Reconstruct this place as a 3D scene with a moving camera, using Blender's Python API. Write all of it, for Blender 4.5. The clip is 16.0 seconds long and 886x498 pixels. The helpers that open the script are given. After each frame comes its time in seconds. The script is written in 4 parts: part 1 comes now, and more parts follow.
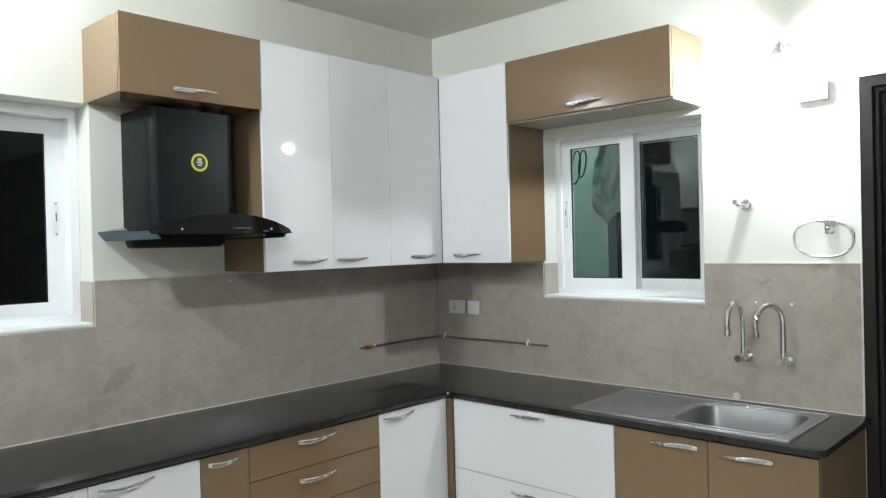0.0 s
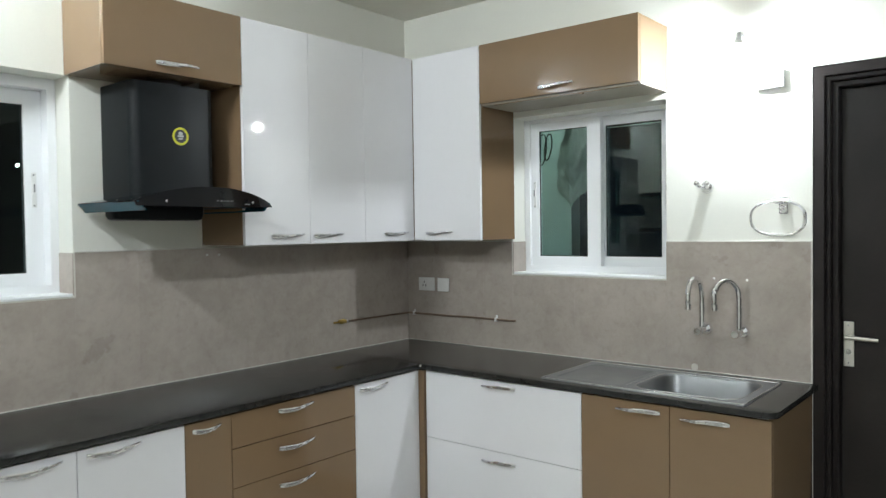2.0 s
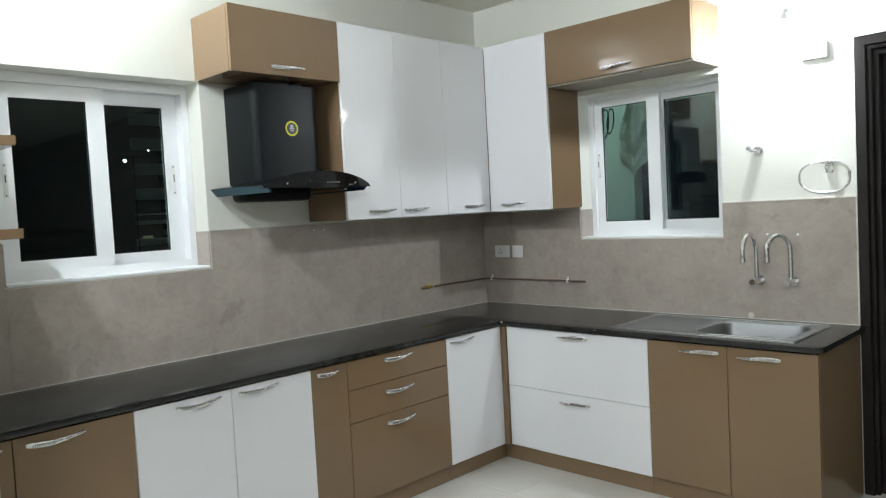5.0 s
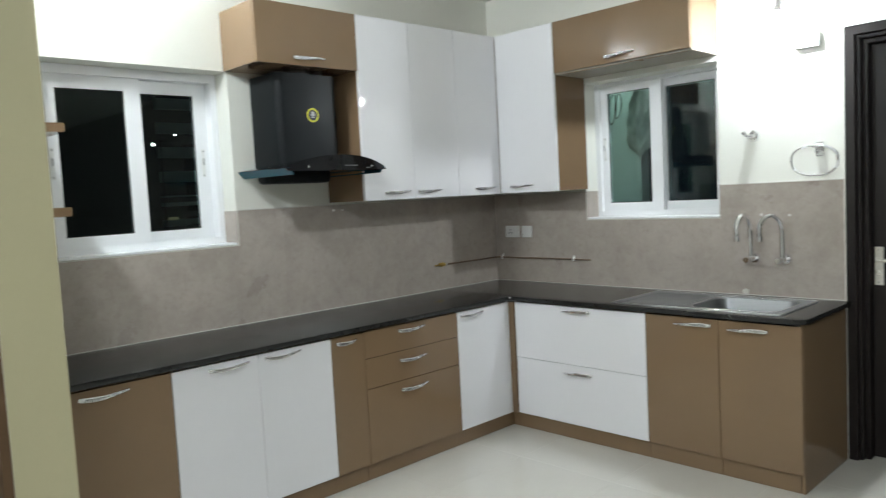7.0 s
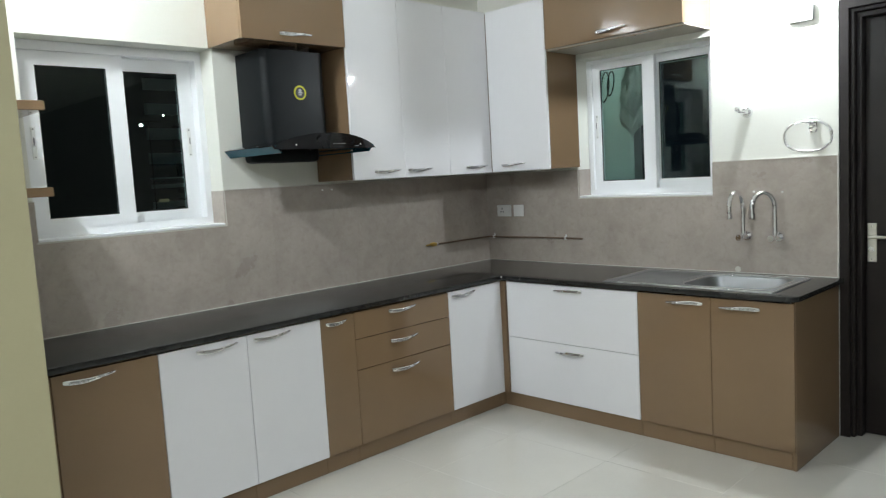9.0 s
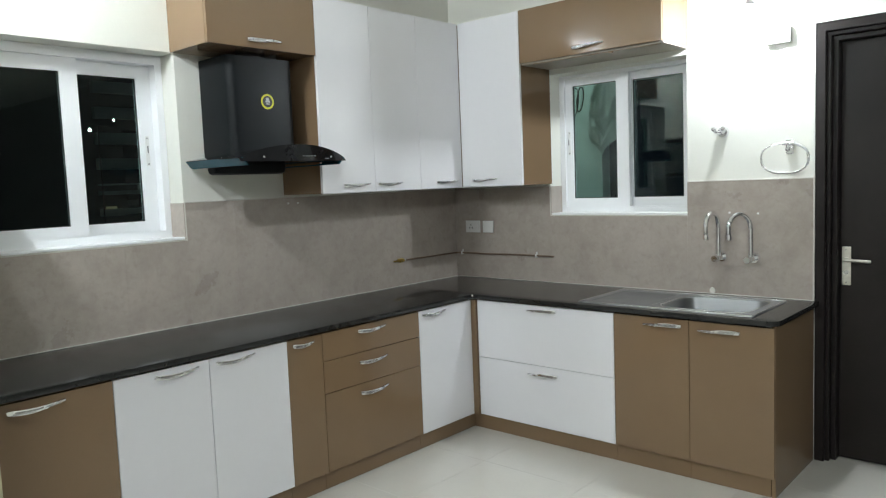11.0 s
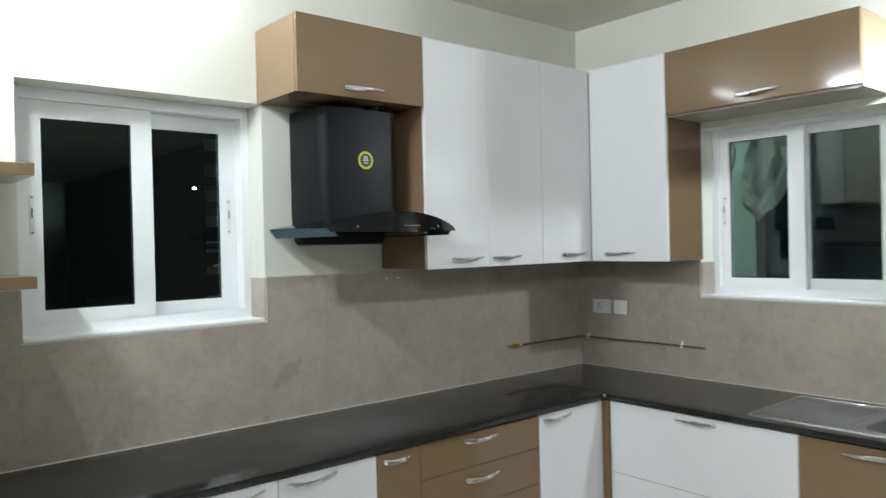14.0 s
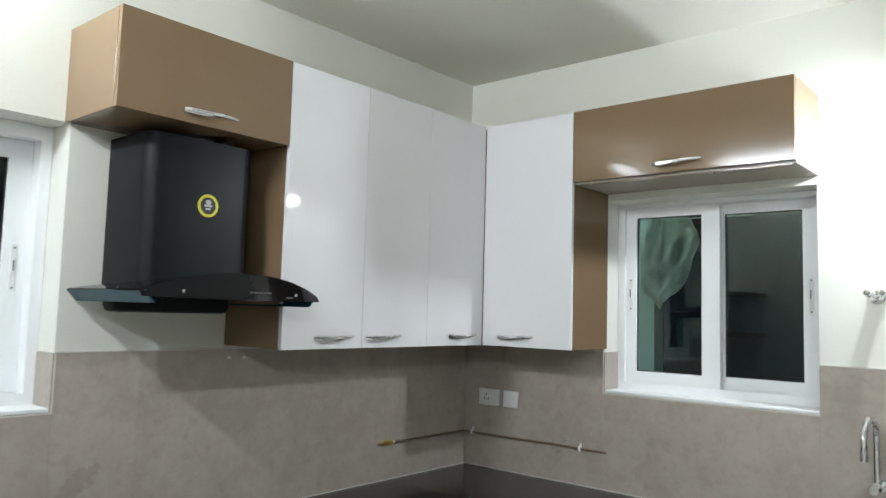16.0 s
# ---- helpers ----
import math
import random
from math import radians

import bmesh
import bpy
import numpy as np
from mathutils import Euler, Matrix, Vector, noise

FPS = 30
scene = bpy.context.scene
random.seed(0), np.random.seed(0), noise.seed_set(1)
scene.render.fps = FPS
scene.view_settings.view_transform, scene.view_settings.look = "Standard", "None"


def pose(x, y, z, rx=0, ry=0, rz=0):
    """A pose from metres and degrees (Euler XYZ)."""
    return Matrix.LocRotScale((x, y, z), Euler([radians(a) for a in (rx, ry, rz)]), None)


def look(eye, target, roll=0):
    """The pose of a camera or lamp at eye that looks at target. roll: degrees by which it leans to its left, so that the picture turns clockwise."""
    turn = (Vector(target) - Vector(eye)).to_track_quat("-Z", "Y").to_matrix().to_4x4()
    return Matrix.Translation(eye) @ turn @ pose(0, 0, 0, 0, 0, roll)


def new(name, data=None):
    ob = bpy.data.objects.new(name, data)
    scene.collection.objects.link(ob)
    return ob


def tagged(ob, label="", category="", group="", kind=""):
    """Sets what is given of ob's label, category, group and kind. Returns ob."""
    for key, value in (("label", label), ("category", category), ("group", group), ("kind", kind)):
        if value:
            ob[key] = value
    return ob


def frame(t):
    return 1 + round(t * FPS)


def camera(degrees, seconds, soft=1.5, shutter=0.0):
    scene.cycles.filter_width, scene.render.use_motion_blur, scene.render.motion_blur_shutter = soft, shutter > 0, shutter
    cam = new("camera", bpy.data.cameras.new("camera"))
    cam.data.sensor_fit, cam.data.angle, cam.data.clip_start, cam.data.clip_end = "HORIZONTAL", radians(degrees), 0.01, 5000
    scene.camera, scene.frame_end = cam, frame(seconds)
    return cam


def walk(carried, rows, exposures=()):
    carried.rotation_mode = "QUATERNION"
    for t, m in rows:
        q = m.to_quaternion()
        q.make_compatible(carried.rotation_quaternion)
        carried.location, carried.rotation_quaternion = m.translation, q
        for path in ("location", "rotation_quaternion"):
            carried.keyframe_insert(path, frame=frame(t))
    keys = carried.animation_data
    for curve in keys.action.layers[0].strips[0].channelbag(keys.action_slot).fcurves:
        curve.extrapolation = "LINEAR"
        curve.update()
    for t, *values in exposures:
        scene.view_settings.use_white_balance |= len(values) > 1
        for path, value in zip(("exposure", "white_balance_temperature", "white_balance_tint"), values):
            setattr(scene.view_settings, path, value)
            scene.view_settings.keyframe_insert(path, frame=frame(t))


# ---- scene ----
cam = camera(61.9, 16.0, soft=1.2, shutter=0.5)
PATH = [
    (0, (3.161, -3.329, 1.567), (1.796, -1.868, 1.551), -1.4),
    (0.5, (3.14, -3.344, 1.568), (1.787, -1.871, 1.574), -1.7),
    (1, (3.111, -3.382, 1.559), (1.804, -1.868, 1.564), -1.5),
    (1.5, (3.117, -3.419, 1.536), (1.858, -1.866, 1.524), -1.4),
    (2, (3.162, -3.478, 1.522), (1.889, -1.936, 1.467), -0.8),
    (2.5, (3.213, -3.559, 1.511), (1.859, -2.09, 1.427), -1.0),
    (3, (3.243, -3.647, 1.514), (1.86, -2.206, 1.412), -1.3),
    (5.5, (3.458, -3.965, 1.482), (2.069, -2.529, 1.374), -3.7),
    (6, (3.502, -4.033, 1.483), (2.167, -2.55, 1.344), -4.2),
    (6.5, (3.551, -4.056, 1.481), (2.213, -2.576, 1.333), -3.8),
    (7, (3.625, -4.052, 1.474), (2.19, -2.667, 1.326), -3.0),
    (7.5, (3.661, -4.042, 1.46), (2.123, -2.772, 1.314), -3.0),
    (8, (3.649, -4.03, 1.465), (2.104, -2.771, 1.3), -3.3),
    (8.5, (3.632, -4.012, 1.462), (2.143, -2.688, 1.282), -3.5),
    (9, (3.611, -4.01, 1.458), (2.188, -2.619, 1.259), -3.3),
    (11.5, (3.405, -3.957, 1.51), (2.081, -2.466, 1.345), -2.1),
    (12, (3.385, -3.87, 1.524), (1.993, -2.438, 1.409), -1.3),
    (12.5, (3.29, -3.795, 1.529), (1.813, -2.45, 1.42), -0.6),
    (13, (3.135, -3.754, 1.558), (1.675, -2.39, 1.472), -1.0),
    (13.5, (3.012, -3.669, 1.558), (1.562, -2.293, 1.492), -1.2),
    (14, (2.89, -3.526, 1.575), (1.362, -2.236, 1.558), -1.3),
    (14.5, (2.738, -3.413, 1.58), (1.164, -2.179, 1.585), -1.1),
    (15, (2.59, -3.315, 1.594), (1.162, -1.915, 1.641), -1.5),
    (15.5, (2.512, -3.166, 1.607), (1.163, -1.693, 1.709), -0.1),
    (16, (2.448, -3.075, 1.606), (1.152, -1.56, 1.775), 1.6),
]
walk(cam, [(t, look(eye, target, roll)) for t, eye, target, roll in PATH], exposures=[(0, 0.17), (1, 0.07), (3, 0.02), (6.5, 0.04), (8, -0.01), (13, 0.03), (16, 0.05)])

# ---- world and exposure ----
scene.view_settings.exposure = 0.0
world = bpy.data.worlds.new("night_sky")
scene.world = world
world.use_nodes = True
world.node_tree.nodes["Background"].inputs[0].default_value = (0.10, 0.13, 0.20, 1)
world.node_tree.nodes["Background"].inputs[1].default_value = 0.04


# ---- materials ----
def mat(name, base, rough=0.5, metal=0.0, vary=0.06, scale=6.0, fine=120.0, bump=0.02, coat=0.0, spots=0.0, spot_col=(0.1, 0.1, 0.1), rough_var=0.05, spec=0.5, each=0.0):
    """A painted, laminated or stone surface with cloudy variation, fine grain and a little relief."""
    m = bpy.data.materials.new(name)
    m.use_nodes = True
    nt = m.node_tree
    n, lk = nt.nodes, nt.links
    b = n["Principled BSDF"]
    b.inputs["Metallic"].default_value = metal
    b.inputs["Specular IOR Level"].default_value = spec
    b.inputs["Coat Weight"].default_value = coat
    b.inputs["Coat Roughness"].default_value = 0.04
    tc = n.new("ShaderNodeTexCoord")
    big = n.new("ShaderNodeTexNoise")
    big.inputs["Scale"].default_value = scale
    big.inputs["Detail"].default_value = 6
    big.inputs["Roughness"].default_value = 0.6
    small = n.new("ShaderNodeTexNoise")
    small.inputs["Scale"].default_value = fine
    small.inputs["Detail"].default_value = 3
    lk.new(tc.outputs["Object"], big.inputs["Vector"])
    lk.new(tc.outputs["Object"], small.inputs["Vector"])
    add = n.new("ShaderNodeMath")
    add.operation = "MULTIPLY_ADD"
    add.inputs[1].default_value = 0.35
    lk.new(small.outputs["Fac"], add.inputs[0])
    lk.new(big.outputs["Fac"], add.inputs[2])
    ramp = n.new("ShaderNodeValToRGB")
    ramp.color_ramp.elements[0].position, ramp.color_ramp.elements[1].position = 0.42, 0.93
    lo = [max(0, c * (1 - vary)) for c in base]
    hi = [min(1, c * (1 + vary)) for c in base]
    ramp.color_ramp.elements[0].color = (*lo, 1)
    ramp.color_ramp.elements[1].color = (*hi, 1)
    lk.new(add.outputs[0], ramp.inputs[0])
    colour = ramp.outputs[0]
    if each:
        info = n.new("ShaderNodeObjectInfo")
        rng = n.new("ShaderNodeMapRange")
        rng.inputs[3].default_value, rng.inputs[4].default_value = 1 - each, 1 + each
        lk.new(info.outputs["Random"], rng.inputs[0])
        mul = n.new("ShaderNodeVectorMath")
        mul.operation = "SCALE"
        lk.new(colour, mul.inputs[0])
        lk.new(rng.outputs[0], mul.inputs[3])
        colour = mul.outputs[0]
    if spots:
        vo = n.new("ShaderNodeTexNoise")
        vo.inputs["Scale"].default_value = fine * 2.2
        vo.inputs["Detail"].default_value = 2
        lk.new(tc.outputs["Object"], vo.inputs["Vector"])
        r2 = n.new("ShaderNodeValToRGB")
        r2.color_ramp.elements[0].position, r2.color_ramp.elements[1].position = 0.62, 0.72
        lk.new(vo.outputs["Fac"], r2.inputs[0])
        f = n.new("ShaderNodeMath")
        f.operation = "MULTIPLY"
        f.inputs[1].default_value = spots
        lk.new(r2.outputs[0], f.inputs[0])
        mix = n.new("ShaderNodeMix")
        mix.data_type = "RGBA"
        mix.inputs[7].default_value = (*spot_col, 1)
        lk.new(f.outputs[0], mix.inputs[0])
        lk.new(colour, mix.inputs[6])
        colour = mix.outputs[2]
    lk.new(colour, b.inputs["Base Color"])
    rr = n.new("ShaderNodeMapRange")
    rr.inputs[1].default_value, rr.inputs[2].default_value = 0.3, 0.7
    rr.inputs[3].default_value, rr.inputs[4].default_value = max(0, rough - rough_var), min(1, rough + rough_var)
    lk.new(big.outputs["Fac"], rr.inputs[0])
    lk.new(rr.outputs[0], b.inputs["Roughness"])
    if bump:
        bp = n.new("ShaderNodeBump")
        bp.inputs["Strength"].default_value = bump
        bp.inputs["Distance"].default_value = 0.01
        lk.new(add.outputs[0], bp.inputs["Height"])
        lk.new(bp.outputs[0], b.inputs["Normal"])
    return m


def glow(name, colour, strength):
    m = bpy.data.materials.new(name)
    m.use_nodes = True
    b = m.node_tree.nodes["Principled BSDF"]
    b.inputs["Base Color"].default_value = (0.8, 0.8, 0.8, 1)
    b.inputs["Emission Color"].default_value = (*colour, 1)
    b.inputs["Emission Strength"].default_value = strength
    return m


def pane_glass(name, tint):
    m = bpy.data.materials.new(name)
    m.use_nodes = True
    b = m.node_tree.nodes["Principled BSDF"]
    b.inputs["Base Color"].default_value = (*tint, 1)
    b.inputs["Roughness"].default_value = 0.0
    b.inputs["IOR"].default_value = 1.52
    b.inputs["Transmission Weight"].default_value = 1.0
    return m


def stained(name, base, dark, light, rough):
    """Cement-look ceramic: cloudy, with darker blotches and pale scuffs."""
    m = mat(name, base, rough, vary=0.10, scale=3.2, fine=45.0, bump=0.015, rough_var=0.08, each=0.025)
    nt = m.node_tree
    n, lk = nt.nodes, nt.links
    b = n["Principled BSDF"]
    src = b.inputs["Base Color"].links[0].from_socket
    tc = n.new("ShaderNodeTexCoord")
    for scale, lo, hi, amount, colour in ((6.0, 0.45, 0.72, 0.42, dark), (11.0, 0.48, 0.78, 0.42, light), (24.0, 0.52, 0.78, 0.50, dark), (48.0, 0.58, 0.76, 0.30, dark)):
        no = n.new("ShaderNodeTexNoise")
        no.inputs["Scale"].default_value = scale
        no.inputs["Detail"].default_value = 7
        no.inputs["Roughness"].default_value = 0.65
        no.inputs["Distortion"].default_value = 0.4
        mp = n.new("ShaderNodeMapping")
        mp.inputs["Location"].default_value = (scale, 2 * scale, 0.5 * scale)
        lk.new(tc.outputs["Object"], mp.inputs[0])
        lk.new(mp.outputs[0], no.inputs["Vector"])
        r = n.new("ShaderNodeMapRange")
        r.inputs[1].default_value, r.inputs[2].default_value = lo, hi
        r.inputs[3].default_value, r.inputs[4].default_value = 0, amount
        lk.new(no.outputs["Fac"], r.inputs[0])
        mx = n.new("ShaderNodeMix")
        mx.data_type = "RGBA"
        mx.inputs[7].default_value = (*colour, 1)
        lk.new(r.outputs[0], mx.inputs[0])
        lk.new(src, mx.inputs[6])
        src = mx.outputs[2]
    lk.new(src, b.inputs["Base Color"])
    return m


M_WALL = mat("cream_wall_paint", (0.778, 0.775, 0.706), 0.55, vary=0.03, scale=1.5, fine=90, bump=0.05)
# For walls out of view: darkened to keep pane reflections and bounce low.
M_UNSEEN_WALL = mat("darkened_unseen_wall", (0.20, 0.185, 0.165), 0.6, vary=0.04, scale=1.5, fine=90, bump=0.05)
# Darker, yellower copy of the cream: dim light put into the colour.
M_DIM_END = mat("cream_paint_dimmed_khaki", (0.415, 0.378, 0.232), 0.55, vary=0.03, scale=1.5, fine=90, bump=0.05)
M_CEIL = mat("ceiling_paint", (0.91, 0.91, 0.84), 0.7, vary=0.03, scale=1.2, fine=80, bump=0.04)
M_WHITE = mat("white_gloss_laminate", (0.780, 0.772, 0.788), 0.022, vary=0.015, scale=2.0, fine=30, bump=0.0015, rough_var=0.008)
M_BROWN = mat("brown_gloss_laminate", (0.213, 0.139, 0.080), 0.085, vary=0.04, scale=2.5, fine=160, bump=0.003, rough_var=0.02, spec=0.4)
M_GRANITE = mat("black_granite", (0.017, 0.017, 0.016), 0.13, vary=0.35, scale=20, fine=260, bump=0.01, spots=0.35, spot_col=(0.10, 0.095, 0.09), rough_var=0.04)
M_TILE = stained("cement_look_tile", (0.405, 0.354, 0.308), (0.275, 0.227, 0.188), (0.485, 0.443, 0.395), 0.33)
M_GROUT = mat("pale_grout", (0.62, 0.60, 0.55), 0.8, vary=0.1, scale=20, fine=200, bump=0.1)
M_FLOOR = mat("cream_vitrified_tile", (0.62, 0.60, 0.545), 0.06, vary=0.03, scale=4, fine=60, bump=0.002, coat=0.3, rough_var=0.03, each=0.01)
M_FJOINT = mat("floor_joint", (0.60, 0.58, 0.525), 0.8, vary=0.1, scale=20, fine=200, bump=0.1)
M_UPVC = mat("white_upvc", (0.87, 0.88, 0.89), 0.42, vary=0.015, scale=3, fine=60, bump=0.004, rough_var=0.04)
M_PLASTIC = mat("white_plastic", (0.78, 0.78, 0.76), 0.3, vary=0.02, scale=10, fine=100, bump=0.0)
M_CHROME = mat("chrome", (0.84, 0.84, 0.86), 0.07, 1.0, vary=0.03, scale=12, fine=80, bump=0.004, rough_var=0.03)
M_CHROMEDARK = mat("chrome_ribbed_inlay", (0.55, 0.55, 0.56), 0.25, 1.0, vary=0.3, scale=60, fine=400, bump=0.05)
M_STEEL = mat("brushed_steel", (0.27, 0.275, 0.28), 0.42, 1.0, vary=0.08, scale=8, fine=300, bump=0.01, rough_var=0.06)
M_HOOD = mat("black_powder_coat", (0.0088, 0.0104, 0.0115), 0.40, vary=0.1, scale=5, fine=200, bump=0.006, rough_var=0.05, spec=0.13)
M_BLACKGL = mat("black_glass", (0.006, 0.006, 0.007), 0.06, vary=0.1, scale=5, fine=90, bump=0.0, rough_var=0.01, spec=0.2)
M_TEAL = mat("teal_tinted_glass_edge", (0.014, 0.080, 0.110), 0.15, vary=0.1, scale=5, fine=90, bump=0.0, spec=0.16)
M_DOOR = mat("dark_stained_wood", (0.014, 0.0105, 0.0095), 0.36, vary=0.25, scale=5, fine=150, bump=0.02, spec=0.3)
M_COPPER = mat("aged_copper", (0.23, 0.165, 0.115), 0.42, 0.6, vary=0.25, scale=20, fine=200, bump=0.02)
M_BRASS = mat("brass", (0.74, 0.54, 0.15), 0.33, 1.0, vary=0.1, scale=20, fine=200, bump=0.01)
M_YELLOW = mat("yellow_sticker", (0.62, 0.60, 0.02), 0.5, vary=0.05, scale=20, fine=200, bump=0)
M_BLACK = mat("black_plastic", (0.012, 0.012, 0.012), 0.45, vary=0.1, scale=20, fine=200, bump=0.01)
M_GREY = mat("grey_print", (0.13, 0.13, 0.13), 0.5, vary=0.05, scale=20, fine=200, bump=0)
M_PANEL = mat("matte_brown_panel", (0.108, 0.066, 0.036), 0.7, vary=0.06, scale=2.5, fine=160, bump=0.01, spec=0.12)
M_PRINT = mat("pale_print", (0.42, 0.42, 0.40), 0.5, vary=0.05, scale=20, fine=200, bump=0)
M_DULL = mat("dull_black_paint", (0.002, 0.002, 0.002), 0.95, vary=0.1, scale=20, fine=200, bump=0, spec=0.0)
M_SATIN = mat("satin_nickel", (0.78, 0.75, 0.69), 0.32, 1.0, vary=0.05, scale=10, fine=200, bump=0.005)
M_BRIGHT = mat("bright_plating", (0.93, 0.93, 0.94), 0.26, 1.0, vary=0.03, scale=10, fine=200, bump=0.004)
M_BEIGE = mat("beige_liner_board", (0.33, 0.295, 0.235), 0.4, vary=0.04, scale=3, fine=100, bump=0.005)
M_RUBBER = mat("dark_gasket", (0.02, 0.022, 0.022), 0.6, vary=0.1, scale=20, fine=200, bump=0)
M_UTIL = mat("utility_wall_paint", (0.62, 0.68, 0.66), 0.6, vary=0.06, scale=2, fine=60, bump=0.05)
M_CLOTH = mat("grey_cloth", (0.62, 0.63, 0.60), 0.9, vary=0.15, scale=8, fine=300, bump=0.15)
M_FACADE = mat("far_facade_paint", (0.10, 0.10, 0.103), 0.8, vary=0.15, scale=1.0, fine=20, bump=0.05)
M_DARKWIN = mat("far_dark_window", (0.02, 0.022, 0.025), 0.2, vary=0.1, scale=2, fine=20, bump=0)
M_GROUND = mat("dark_ground", (0.06, 0.06, 0.06), 0.9, vary=0.2, scale=1, fine=20, bump=0.1)
M_GLASS = pane_glass("tinted_window_glass", (0.42, 0.62, 0.58))
M_BULB = glow("lit_bulb", (0.86, 0.94, 1.0), 1520.0)
M_TUBE = glow("lit_tube", (0.86, 0.94, 1.0), 500.0)
M_TUBE_SIDE = glow("lit_side_tube", (0.86, 0.94, 1.0), 44.0)
# Fill light for an added, unseen batten that lifts the overall level.
M_FILL_TUBE = glow("unseen_fill_tube", (0.87, 0.95, 1.02), 655.0)
M_UTIL_FILL = glow("utility_fill_glow", (0.93, 1.0, 0.97), 290.0)
M_FARLAMP = glow("far_lamp", (1.0, 0.97, 0.92), 420.0)
M_FARWIN = glow("far_lit_window", (1.0, 0.75, 0.35), 0.12)


# ---- building helpers ----
def add_box(bm, x0, x1, y0, y1, z0, z1, bev=0.0, seg=2):
    g = bmesh.ops.create_cube(bm, size=1.0)
    vs = g["verts"]
    for v in vs:
        v.co = Vector(((x0 + x1) / 2 + v.co.x * abs(x1 - x0), (y0 + y1) / 2 + v.co.y * abs(y1 - y0), (z0 + z1) / 2 + v.co.z * abs(z1 - z0)))
    if bev:
        es = list({e for v in vs for e in v.link_edges})
        bmesh.ops.bevel(bm, geom=es, offset=bev, segments=seg, profile=0.5, affect="EDGES")
    return bm


def box(x0, x1, y0, y1, z0, z1, bev=0.0, seg=2):
    return add_box(bmesh.new(), x0, x1, y0, y1, z0, z1, bev, seg)


def add_cyl(bm, a, b, r0, r1=None, n=20):
    """A round bar from a to b, with its own radius at either end."""
    a, b = Vector(a), Vector(b)
    r1 = r0 if r1 is None else r1
    turn = (b - a).to_track_quat("Z", "Y").to_matrix().to_4x4()
    m = Matrix.Translation((a + b) / 2) @ turn
    bmesh.ops.create_cone(bm, cap_ends=True, segments=n, radius1=r0, radius2=r1, depth=(b - a).length, matrix=m)
    return bm


def cyl(a, b, r0, r1=None, n=20):
    return add_cyl(bmesh.new(), a, b, r0, r1, n)


def add_tube(bm, path, radii, n=14, caps=True):
    """A round tube along a path of points."""
    pts = [Vector(p) for p in path]
    rings = []
    up = Vector((0.3, 0.2, 1)).normalized()
    for i, p in enumerate(pts):
        d = (pts[min(i + 1, len(pts) - 1)] - pts[max(i - 1, 0)]).normalized()
        s = d.cross(up)
        s = s.normalized() if s.length > 1e-4 else Vector((1, 0, 0))
        u = s.cross(d).normalized()
        r = radii[i] if isinstance(radii, (list, tuple)) else radii
        rings.append([bm.verts.new(p + r * (math.cos(2 * math.pi * k / n) * s + math.sin(2 * math.pi * k / n) * u)) for k in range(n)])
    for a, b in zip(rings, rings[1:]):
        for k in range(n):
            bm.faces.new((a[k], a[(k + 1) % n], b[(k + 1) % n], b[k]))
    if caps:
        bm.faces.new(rings[0][::-1])
        bm.faces.new(rings[-1])
    return bm


def add_ball(bm, c, r, n=16, squash=(1, 1, 1)):
    m = Matrix.Translation(c) @ Matrix.Diagonal((*squash, 1))
    bmesh.ops.create_uvsphere(bm, u_segments=n, v_segments=n // 2 + 2, radius=r, matrix=m)
    return bm


def finish(name, bm, material, smooth=None):
    bmesh.ops.recalc_face_normals(bm, faces=bm.faces)
    me = bpy.data.meshes.new(name)
    bm.to_mesh(me)
    bm.free()
    me.materials.append(material)
    if smooth is not None:
        for p in me.polygons:
            p.use_smooth = True
        me.set_sharp_from_angle(angle=radians(smooth))
    return me


def thing(name, at, label, category, group="", kind=""):
    ob = new(name)
    ob.location = at
    return tagged(ob, label, category, group, kind)


def part(name, bm, material, parent, label="", smooth=None):
    ob = new(name, finish(name, bm, material, smooth))
    ob.parent = parent
    if parent.type == "EMPTY":
        ob.matrix_parent_inverse = Matrix.Translation(-Vector(parent.location))
    if label:
        ob["label"] = label
    return ob


def solo(name, bm, material, label, category, kind="", smooth=None):
    return tagged(new(name, finish(name, bm, material, smooth)), label, category, "", kind)


def piece(name, me, parent, x=0, y=0, z=0, rz=0):
    ob = new(name, me)
    ob.parent = parent
    if parent.type == "EMPTY":
        ob.matrix_parent_inverse = Matrix.Translation(-Vector(parent.location))
    ob.matrix_basis = pose(x, y, z, 0, 0, rz)
    return ob


# ---- the shell of the room ----
CEIL, FAR_X, FAR_Y = 2.83, 11.8, -6.8
L0, L1, W0, W1 = -3.002, -2.08, 1.26, 2.18       # window in the hood wall
R0, R1, RTOP = 0.805, 1.708, 2.136               # window over the sink
D0, D1, DTOP = 2.362, 3.30, 2.195                # door opening

bm = bmesh.new()
add_box(bm, -0.25, 0, FAR_Y - 0.2, L0, 0, CEIL)
add_box(bm, -0.25, 0, L1, 0.25, 0, CEIL)
add_box(bm, -0.25, 0, L0, L1, 0, W0)
add_box(bm, -0.25, 0, L0, L1, W1, CEIL)
wall_west = solo("wall_west", bm, M_WALL, "cream painted wall with a sliding window", "wall", "structure")
bm = bmesh.new()
add_box(bm, 0, R0, 0, 0.25, 0, CEIL)
add_box(bm, R1, D0, 0, 0.25, 0, CEIL)
add_box(bm, R0, R1, 0, 0.25, 0, W0)
add_box(bm, R0, R1, 0, 0.25, RTOP, CEIL)
add_box(bm, D0, D1, 0, 0.25, DTOP, CEIL)
